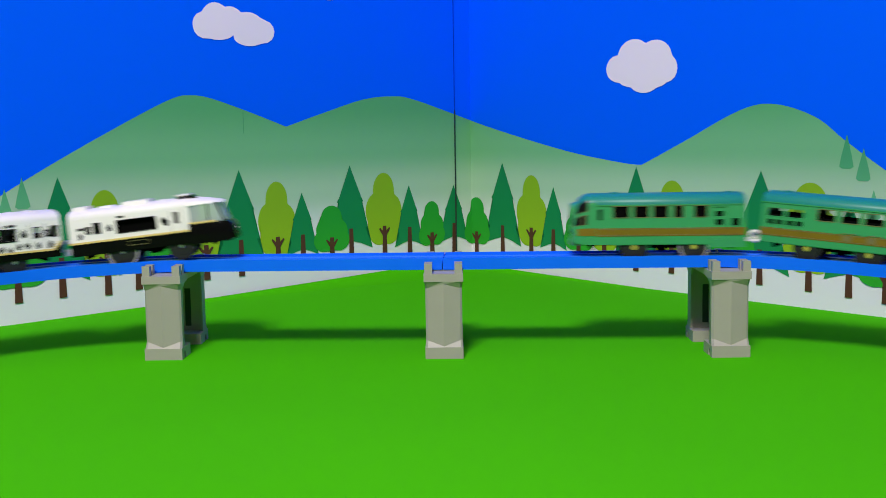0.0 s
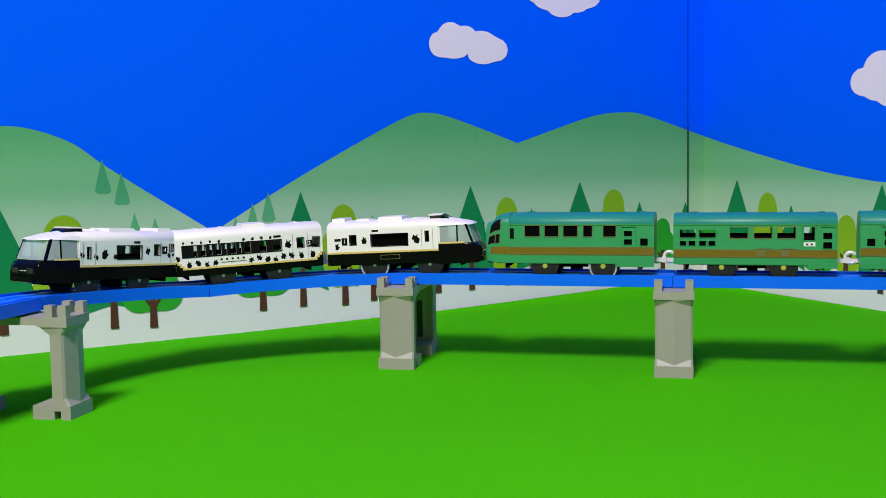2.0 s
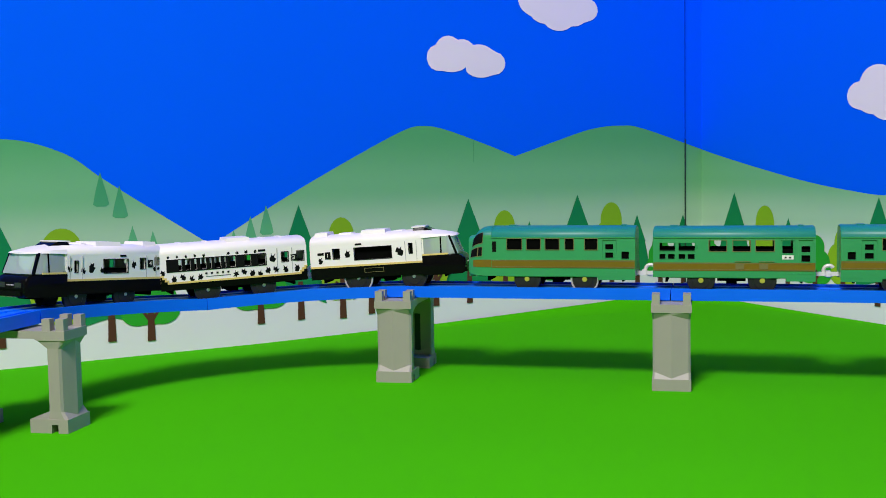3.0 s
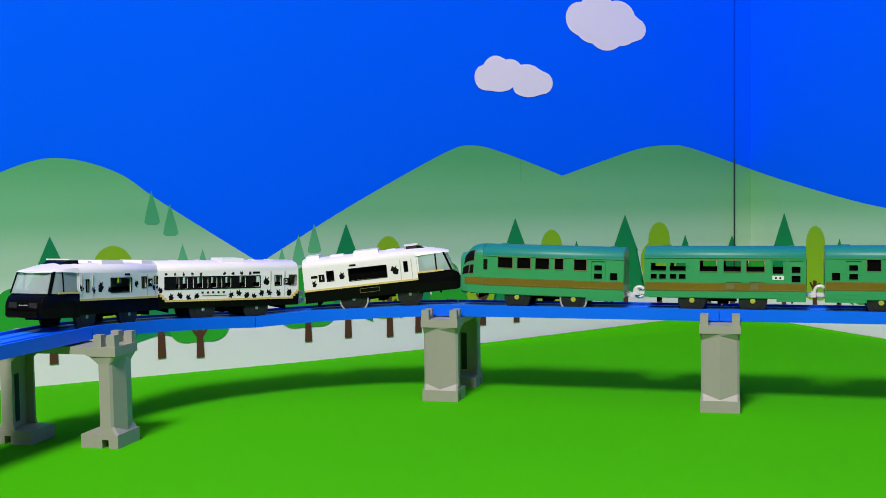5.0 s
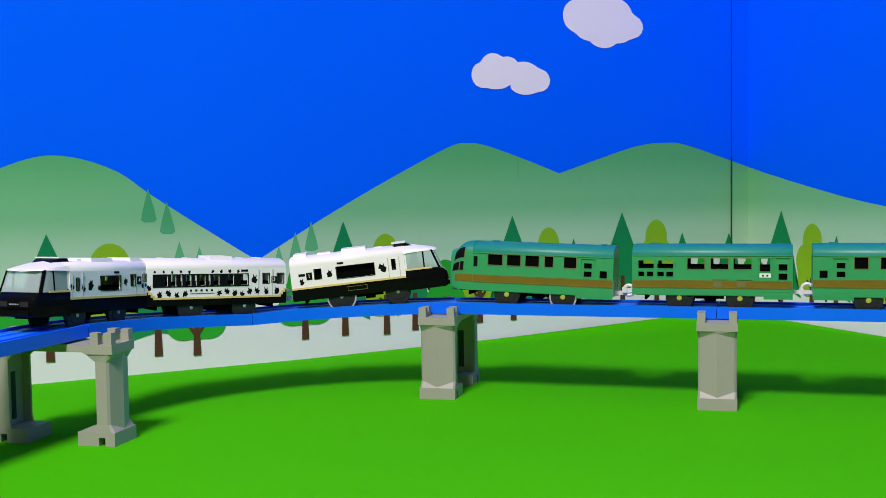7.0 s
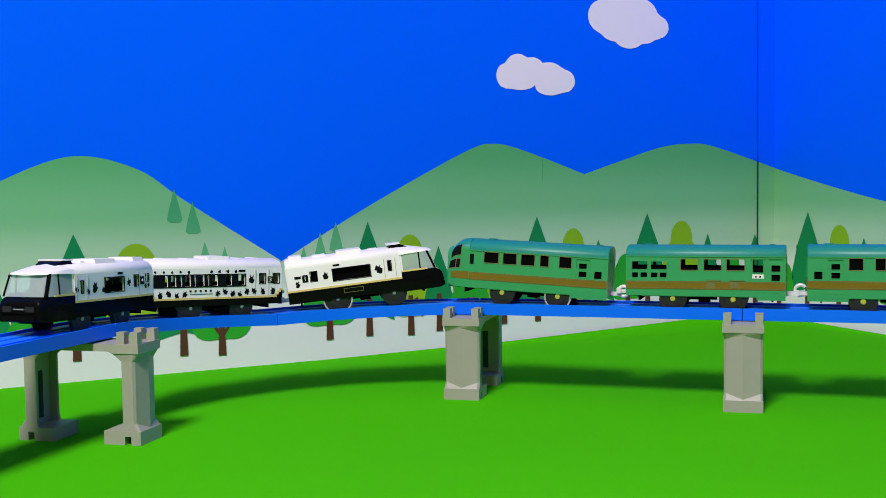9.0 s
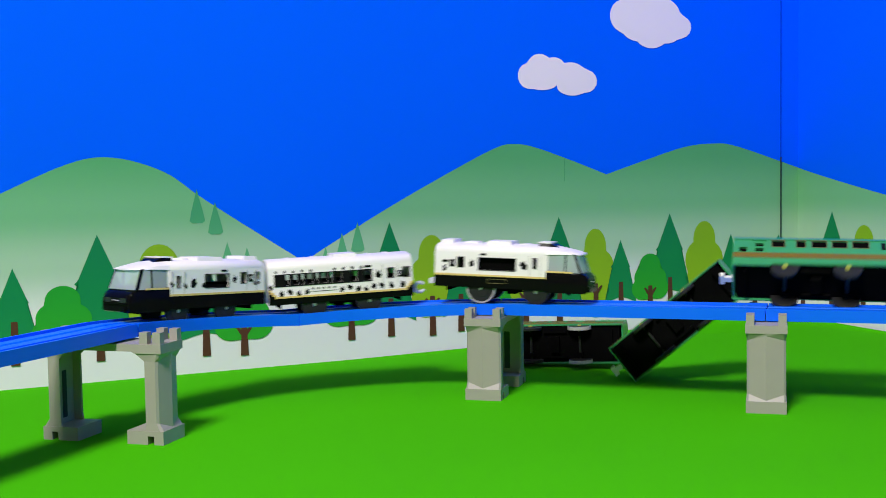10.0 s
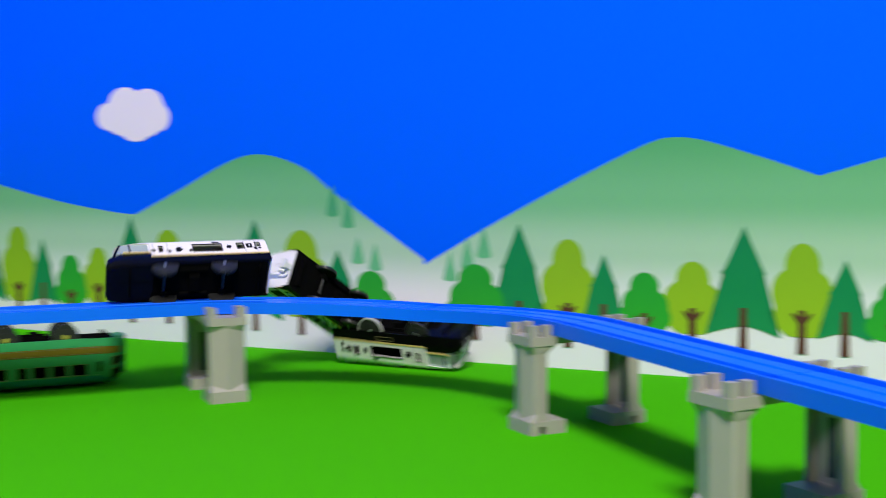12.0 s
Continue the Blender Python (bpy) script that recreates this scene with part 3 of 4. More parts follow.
def end_wall(car, x, sg, shoulder, crown, mat, door=True):
    us = [i / 30 for i in range(31)]
    outline = [section(u, shoulder, crown, inset=0.0008) for u in us]
    bm = bmesh.new()
    loft(bm, [[(x, y, z) for y, z in outline], [(x - sg * 0.0012, y, z) for y, z in outline]])
    wall = part("end_wall", bm, mat, car)
    if door:
        bm = bmesh.new()
        ring_frame(bm, -0.0055, 0.0055, -0.014, 0.010, 1, 0.0)
        for v in bm.verts:
            v.co.x, v.co.y = x + sg * 0.0002 + sg * abs(v.co.y) * 0.8, v.co.x
        part("gangway_frame", bm, mat, wall)
    return wall


def nose_green(car, x0, sg, shoulder, crown):
    """Rounded green cab end, from x0 outwards."""
    L, n = 0.0180, 40

    def ring(d, off=0.0):
        t = d / L
        h, w = 1 - 0.17 * t ** 3.6, 1 - 0.17 * t ** 3.4
        pts = []
        for i in range(n + 1):
            y, z = section(i / n, shoulder, crown)
            k = (z - LOW) / (crown - LOW)
            lean = -0.0055 * t * max(0.0, k - 0.35)
            pts.append((x0 + sg * (d + lean), y * (w + off / BODY_W), LOW + (z - LOW) * h + off * k + 0.0016 * t ** 3 * (1 - k)))
        return pts

    ds = [L * v for v in (0, 0.12, 0.25, 0.38, 0.5, 0.6, 0.7, 0.8, 0.88, 0.94, 0.975, 1.0)]
    bm = bmesh.new()
    rings = [ring(d) for d in ds]
    tip = [(x0 + sg * (L + 0.0012), y * 0.92, LOW + 0.0012 + (z - LOW) * 0.93) for x, y, z in ring(L)]
    rings.append(tip)
    loft(bm, rings)
    nose = part("nose", bm, [GREEN, GREEN_ROOF], car, "rounded green cab front", smooth=True)
    for p in nose.data.polygons:
        if p.center.z > shoulder + 0.001 and abs(p.center.y) < 0.0168:
            p.material_index = 1

    def patch(name, d0, d1, u0, u1, mat, parent, off=0.00035):
        b = bmesh.new()
        k, m = 6, 6
        cols = []
        for i in range(k + 1):
            r = ring(d0 + (d1 - d0) * i / k, off)
            row = []
            for j in range(m + 1):
                f = (u0 + (u1 - u0) * j / m) * n
                a, q = int(f), f - int(f)
                p0, p1 = Vector(r[min(a, n)]), Vector(r[min(a + 1, n)])
                row.append(p0.lerp(p1, q))
            cols.append(row)
        loft(b, cols, cap=False, closed=False)
        return part(name, b, mat, parent)

    for flip in (0, 1):
        f = (lambda a, b: (a, b)) if not flip else (lambda a, b: (1 - b, 1 - a))
        patch("pane_trim", 0.0076, 0.0179, *f(0.232, 0.340), GOLD_LINE, nose, 0.0002)
        patch("windscreen", 0.0080, 0.0178, *f(0.236, 0.335), INK, nose)
        patch("pane_trim", 0.0076, 0.0179, *f(0.139, 0.209), GOLD_LINE, nose, 0.0002)
        patch("side_light", 0.0080, 0.0112, *f(0.143, 0.205), INK, nose)
        patch("side_light", 0.0120, 0.0178, *f(0.143, 0.205), INK, nose)
        patch("nose_band", 0.0, 0.0150, *f(0.062, 0.115), GOLD, nose, 0.0003)
    # the flat front carries dark panes, a lower lamp pair and a bumper
    b = bmesh.new()
    fx = x0 + sg * (L + 0.0012)
    for y0, y1 in ((-0.0110, -0.0008), (0.0008, 0.0110)):
        box(b, min(fx, fx + sg * 0.0004), max(fx, fx + sg * 0.0004), y0, y1, -0.0032, 0.0034)
    part("front_panes", b, INK, nose, "dark front panes")
    b = bmesh.new()
    for y0, y1 in ((-0.0100, -0.0008), (0.0008, 0.0100)):
        box(b, min(fx - sg * 0.0042, fx - sg * 0.0016), max(fx - sg * 0.0042, fx - sg * 0.0016), y0, y1, 0.0052, 0.0098)
    part("upper_panes", b, INK, nose, "dark upper front panes")
    for y in (-0.0085, 0.0085):
        b = bmesh.new()
        n2 = 12
        loft(b, [[(fx + sg * e, y + rr * math.cos(2 * math.pi * i / n2), -0.0100 + rr * math.sin(2 * math.pi * i / n2)) for i in range(n2)] for rr, e in ((0.0017, 0.0), (0.0017, 0.0006), (0.0011, 0.001))])
        part("headlight", b, LENS, nose, "small clear headlight")
    b = bmesh.new()
    rr = [(x0 + sg * (L * 0.75), 0.0148), (x0 + sg * (L + 0.001), 0.0128)]
    loft(b, [[(rr[0][0], -rr[0][1], z), (rr[1][0], -rr[1][1], z), (rr[1][0] + sg * 0.0018, 0, z), (rr[1][0], rr[1][1], z), (rr[0][0], rr[0][1], z)] for z in (-0.0190, -0.0155)])
    part("bumper", b, GREEN, nose)
    return nose


def mirrored(holes, m):
    return [(-b, -a, c, d) for a, b, c, d in holes] if m else holes


def green_car(label, kind, mirror=False):
    """kind: 'cab' (nose towards -x, or +x when mirrored) or 'middle'."""
    car = new("toy_train_car")
    tagged(car, label, "toy train car", "cars of the green train")
    shoulder, crown = 0.0122, 0.0205 if kind == "cab" else 0.0199
    if kind == "cab":
        framed = [(-0.0347, -0.0230, 0.0026, 0.0110), (-0.0190, -0.0083, 0.0026, 0.0110), (-0.0042, 0.0066, 0.0026, 0.0110), (0.0114, 0.0180, 0.0026, 0.0110), (0.0268, 0.0363, 0.0026, 0.0110)]
        plain = [(0.0426, 0.0487, 0.0028, 0.0069), (0.0426, 0.0487, -0.0037, 0.0005), (0.0550, 0.0607, -0.0044, 0.0012)]
        x0, x1 = -0.0475, 0.0655
        axles = (-0.0190, 0.0264)
        doors = [(0.0405, 0.0510)]
    else:
        framed = [(-0.0175, -0.0048, 0.0016, 0.0098), (0.0, 0.0126, 0.0016, 0.0098), (0.0167, 0.0297, 0.0016, 0.0098)]
        plain = [(-0.0546, -0.0429, 0.0019, 0.0080), (-0.0402, -0.0282, 0.0019, 0.0080), (-0.0546, -0.0501, -0.0043, -0.0006), (-0.0482, -0.0432, -0.0043, -0.0006), (-0.0402, -0.0353, -0.0043, -0.0006), (-0.0334, -0.0283, -0.0043, -0.0006),
                 (0.0357, 0.0433, 0.0001, 0.0098), (0.0493, 0.0556, 0.0009, 0.0057), (0.0493, 0.0556, -0.0061, -0.0013)]
        x0, x1 = -0.0595, 0.0595
        axles = (-0.0237, 0.0213)
        doors = [(0.0345, 0.0445), (0.0475, 0.0575)]
    if mirror:
        framed, plain, x0, x1, axles = mirrored(framed, 1), mirrored(plain, 1), -x1, -x0, (-axles[1], -axles[0])
        doors = [(-b, -a) for a, b in doors]
    for sg in (-1, 1):
        bm = bmesh.new()
        wall_with_holes(bm, x0, x1, LOW, shoulder, framed + plain, sg, shoulder)
        wall = part("side_wall", bm, GREEN, car, "green side wall with open windows")
        for h in framed:
            bm = bmesh.new()
            ring_frame(bm, *h, sg, side_y(h[2], shoulder))
            part("window_frame", bm, GOLD_LINE, wall, "gold window trim")
        for h in plain:
            bm = bmesh.new()
            ring_frame(bm, *h, sg, side_y(h[2], shoulder), w=0.0005, proud=0.0002)
            part("window_frame", bm, GREEN, wall)
        bz = (-0.0118, -0.0056) if kind == "cab" else (-0.0132, -0.0070)
        bm = bmesh.new()
        plate(bm, x0 + 0.0003, x1 - 0.0003, bz[0], bz[1], sg, side_y(bz[0], shoulder))
        part("band", bm, GOLD, wall, "brown band along the side")
        for z in (bz[0] + 0.0006, bz[1] - 0.0009):
            bm = bmesh.new()
            plate(bm, x0 + 0.0003, x1 - 0.0003, z, z + 0.0005, sg, side_y(bz[0], shoulder), 0.0004)
            part("pinstripe", bm, GOLD_LINE, wall)
        for a, b in doors:
            bm = bmesh.new()
            ring_frame(bm, a, b, -0.0150, 0.0102, sg, side_y(-0.004, shoulder), w=0.00035, proud=0.00035)
            part("door_outline", bm, GREEN, wall)
        bm = bmesh.new()
        plate(bm, x0, x1, 0.0116, 0.0124, sg, side_y(0.0120, shoulder), 0.0006)
        part("gutter", bm, GREEN, wall)
        bm = bmesh.new()
        plate(bm, x0 + 0.012, x1 - 0.012, LOW - 0.0005, LOW + 0.0002, sg, BODY_W - 0.0006, 0.0002)
        e0, e1 = ((x0, x0 + 0.029) if mirror else (x1 - 0.029, x1)) if kind == "cab" else (x1 - 0.021, x1)
        plate(bm, e0, e1, LOW - 0.0026, LOW + 0.0002, sg, BODY_W - 0.0004, 0.0003)
        part("skirt", bm, GREEN, wall)
        if kind == "middle":
            bm = bmesh.new()
            plate(bm, 0.0355, 0.0438, -0.0044, -0.0013, sg, side_y(-0.003, shoulder), 0.0003)
            sign = part("sign_plate", bm, WHITE, wall, "small white sign plate")
            bm = bmesh.new()
            for q in (0.0380, 0.0412):
                plate(bm, q - 0.0007, q + 0.0007, -0.0036, -0.0023, sg, side_y(-0.003, shoulder), 0.00045)
            part("sign_mark", bm, INK, sign)
            for q in (0.0018, 0.0192):
                bm = bmesh.new()
                plate(bm, q, q + 0.0062, -0.0118, -0.0080, sg, side_y(-0.012, shoulder), 0.0005)
                plate(bm, q - 0.0005, q + 0.011, -0.0064, -0.0060, sg, side_y(-0.007, shoulder), 0.0005)
                part("hatch", bm, GOLD_LINE, wall)
    bm = bmesh.new()
    roof_shell(bm, x0, x1, shoulder, crown)
    roof = part("roof", bm, GREEN_ROOF, car, "glossy teal roof", smooth=True)
    for a in ((x1 - 0.012, x1 - 0.008), (x0 + 0.012, x0 + 0.018)):
        bm = bmesh.new()
        box(bm, a[0], a[1], -0.004, 0.004, crown - 0.0004, crown + 0.0006)
        bevel(bm, 0.0003, 1, 50)
        part("roof_vent", bm, GREEN_ROOF, roof)
    if kind == "cab":
        nose_green(car, x1 if mirror else x0, 1 if mirror else -1, shoulder, crown)
        end_wall(car, x0 if mirror else x1, -1 if mirror else 1, shoulder, crown, GREEN)
        coupler(car, x0 if mirror else x1, -1 if mirror else 1, not mirror)
        # narrow cab door pane
        for sg in (-1, 1):
            s2 = 1 if mirror else -1
            bm = bmesh.new()
            xx = 0.0435 if mirror else -0.0467
            plate(bm, xx, xx + 0.0032, 0.0008, 0.0090, sg, side_y(0.003, shoulder), 0.0003)
            part("cab_door_pane", bm, INK, car, "narrow dark pane of the cab door")
    else:
        for sg in (-1, 1):
            end_wall(car, x1 if sg > 0 else x0, sg, shoulder, crown, GREEN)
            coupler(car, x1 if sg > 0 else x0, sg, sg > 0)
    ch0, ch1 = (x0 - 0.010, x1 - 0.003) if (kind == "cab" and not mirror) else ((x0 + 0.003, x1 + 0.010) if kind == "cab" else (x0 + 0.003, x1 - 0.003))
    chassis(car, ch0, ch1, axles, 0.0030 if kind == "middle" else 0.0112)
    # added dark block under the roof keeps blue reflections out of the windows
    bm = bmesh.new()
    box(bm, x0 + 0.003, x1 - 0.003, -0.0154, 0.0154, 0.0114, 0.0146)
    part("reflection_blocker", bm, UNDER, car, "added dark block that hides reflections under the roof")
    wheels = [wheel_set(car, axles[0], 0.0105, hub=HUB_Y), wheel_set(car, axles[1], 0.0105, tyre=(kind == "cab" and not mirror), hub=HUB_Y)]
    return car, wheels


def mark(bm, x, z, size, sg, shoulder, seed):
    """A small dark printed mark of uneven outline."""
    rnd = random.Random(seed)
    y = side_y(z, shoulder) + 0.0002
    # a rounded body with two ears and feet
    turn = rnd.uniform(-0.35, 0.35)
    pts = []
    for a, r in ((-100, 0.55), (-70, 0.95), (-50, 0.95), (-30, 0.5), (0, 0.95), (22, 0.5), (45, 0.55), (62, 1.15), (78, 0.6), (100, 0.55), (116, 1.15), (134, 0.55), (165, 0.6), (185, 0.85), (215, 0.45), (235, 1.0), (252, 0.95)):
        a, r = math.radians(a) + turn, r * size * rnd.uniform(0.85, 1.25)
        pts.append((x + r * math.cos(a), sg * y, z + r * 1.08 * math.sin(a)))
    face = bm.faces.new([bm.verts.new(p) for p in pts])
    bmesh.ops.triangulate(bm, faces=[face])


def numeral(text, x, z, sg, y, parent):
    """A pale car number on its dark plate, read from outside."""
    data = bpy.data.curves.new("numeral", "FONT")
    data.body, data.size, data.align_x, data.align_y, data.extrude = text, 0.0044, "CENTER", "CENTER", 0.0001
    carrier = new("numeral", data)
    me = bpy.data.meshes.new_from_object(carrier.evaluated_get(bpy.context.evaluated_depsgraph_get()))
    bpy.data.objects.remove(carrier)
    me.materials.clear()
    me.materials.append(WHITE)
    ob = new("numeral", me)
    ob.parent = parent
    ob.matrix_local = pose(x, sg * y, z, 90, 0, 0 if sg < 0 else 180)
    return tagged(ob, "small white car number")


def nose_white(car, x0, sg, shoulder):
    """Streamlined cab end: low black snout, clear glasshouse, white brim."""
    n = 24

    def low_ring(d, z_top, z_low=-0.0205):
        t = d / 0.034
        w = BODY_W * (1 - 0.15 * t ** 3.2)
        r = 0.003 * t
        pts = []
        for y, z in ((-1, z_low), (-1, z_low * 0.6 + z_top * 0.4), (-1, z_top - 0.002), (-0.94, z_top - 0.0004), (-0.5, z_top), (0.5, z_top), (0.94, z_top - 0.0004), (1, z_top - 0.002), (1, z_low * 0.6 + z_top * 0.4), (1, z_low)):
            pts.append((x0 + sg * d, y * w, z))
        return pts

    bm = bmesh.new()
    sill = -0.0034
    rings = [low_ring(0, sill), low_ring(0.012, sill), low_ring(0.022, sill - 0.0002), low_ring(0.028, sill - 0.0008), low_ring(0.0315, sill - 0.0022), low_ring(0.0335, sill - 0.0045, -0.0195), low_ring(0.0342, sill - 0.007, -0.0185)]
    loft(bm, rings)
    snout = part("snout", bm, BLACK, car, "glossy black lower nose", smooth=True)
    fx = x0 + sg * 0.0342
    for y in (-0.0085, 0.0085):
        b = bmesh.new()
        box(b, min(fx - sg * 0.0015, fx + sg * 0.0005), max(fx - sg * 0.0015, fx + sg * 0.0005), y - 0.0034, y + 0.0034, -0.0135, -0.0100)
        bevel(b, 0.0004, 1, 50)
        part("headlight", b, LENS, snout, "clear rectangular headlight")
    b = bmesh.new()
    for k in range(5):
        box(b, min(fx, fx + sg * 0.0004), max(fx, fx + sg * 0.0004), -0.0036 + k * 0.0016, -0.0030 + k * 0.0016, -0.0121, -0.0115)
    part("front_marks", b, WHITE, snout, "row of small pale marks")
    b = bmesh.new()
    box(b, min(fx - sg * 0.004, fx + sg * 0.0012), max(fx - sg * 0.004, fx + sg * 0.0012), -0.0125, 0.0125, -0.0195, -0.0160)
    box(b, min(fx - sg * 0.002, fx + sg * 0.0010), max(fx - sg * 0.002, fx + sg * 0.0010), -0.0128, 0.0128, -0.0145, -0.0138)
    bevel(b, 0.0006, 1, 50)
    part("bumper", b, BLACK, snout)
    # glasshouse
    def pane_ring(z, f):
        front = 0.0300 - 0.0055 * f
        w = BODY_W - 0.0005 - 0.0014 * f
        base = [(0.0, -w), (front * 0.55, -w), (front * 0.88, -w * 0.96), (front * 0.98, -w * 0.84), (front * 1.03, 0.0)]
        line = base + [(x, -y) for x, y in base[-2::-1]]
        return [(x0 + sg * x, y, z) for x, y in line]
    b = bmesh.new()
    loft(b, [pane_ring(-0.0041, 0.0), pane_ring(0.0106, 1.0)], cap=False, closed=False)
    part("cab_glass", b, GLASS, car, "clear wraparound cab glass", smooth=True)
    for y in (-1, 1):
        for (xa, xb) in ((0.0002, 0.0014), (0.0150, 0.0162)):
            b = bmesh.new()
            r0, r1 = BODY_W - 0.0003, BODY_W - 0.0018
            loft(b, [[(x0 + sg * xa, y * r, z), (x0 + sg * xb, y * r, z), (x0 + sg * xb, y * (r - 0.0008), z), (x0 + sg * xa, y * (r - 0.0008), z)] for r, z in ((r0, -0.0042), (r1, 0.0106))])
            part("pillar", b, WHITE if xa < 0.001 else BLACK, car)
        b = bmesh.new()
        p, q = Vector((x0 + sg * 0.0278, y * 0.0160, -0.0042)), Vector((x0 + sg * 0.0226, y * 0.0148, 0.0106))
        loft(b, [[c + Vector(o) for o in ((-0.0009, -0.0009, 0), (0.0009, -0.0009, 0), (0.0009, 0.0009, 0), (-0.0009, 0.0009, 0))] for c in (p, q)])
        part("pillar", b, BLACK, car)
        b = bmesh.new()
        plate(b, *sorted((x0 + sg * 0.0005, x0 + sg * 0.0215)), sill - 0.0010, sill + 0.0003, y, BODY_W - 0.0001, 0.0004)
        part("stripe", b, YELLOW, car, "pale yellow line under the cab glass")
    b = bmesh.new()
    brim = lambda x, w, z, c: [(x0 + sg * x, -w, z), (x0 + sg * x, -w * 0.93, z + c * 0.45), (x0 + sg * x, -w * 0.6, z + c * 0.85), (x0 + sg * x, 0, z + c), (x0 + sg * x, w * 0.6, z + c * 0.85), (x0 + sg * x, w * 0.93, z + c * 0.45), (x0 + sg * x, w, z), (x0 + sg * x, 0, z - 0.0006)]
    loft(b, [brim(-0.0005, 0.0172, 0.0096, 0.0072), brim(0.006, 0.0171, 0.0100, 0.0062), brim(0.013, 0.0168, 0.0102, 0.0046), brim(0.019, 0.0162, 0.0102, 0.0032), brim(0.0236, 0.0152, 0.0101, 0.0021), brim(0.0260, 0.0138, 0.0100, 0.0014), brim(0.0274, 0.0100, 0.0100, 0.0008)])
    part("brim", b, WHITE, car, "sloping white cab roof", smooth=True)
    b = bmesh.new()
    hood = lambda x, w, z0, z1: [(x0 + sg * x, -w, z0), (x0 + sg * x, -w * 0.8, z1), (x0 + sg * x, w * 0.8, z1), (x0 + sg * x, w, z0)]
    loft(b, [hood(-0.0075, 0.0112, 0.0140, 0.0188), hood(0.0015, 0.0110, 0.0138, 0.0184), hood(0.0090, 0.0096, 0.0125, 0.0146)])
    bevel(b, 0.0005, 1, 40)
    hood_ob = part("roof_hood", b, BLACK, car, "black cab hood on the roof")
    b = bmesh.new()
    box(b, *sorted((x0 + sg * -0.0090, x0 + sg * 0.0022)), -0.0096, 0.0096, 0.0182, 0.0191)
    bevel(b, 0.0003, 1, 40)
    part("hood_lid", b, WHITE, hood_ob)


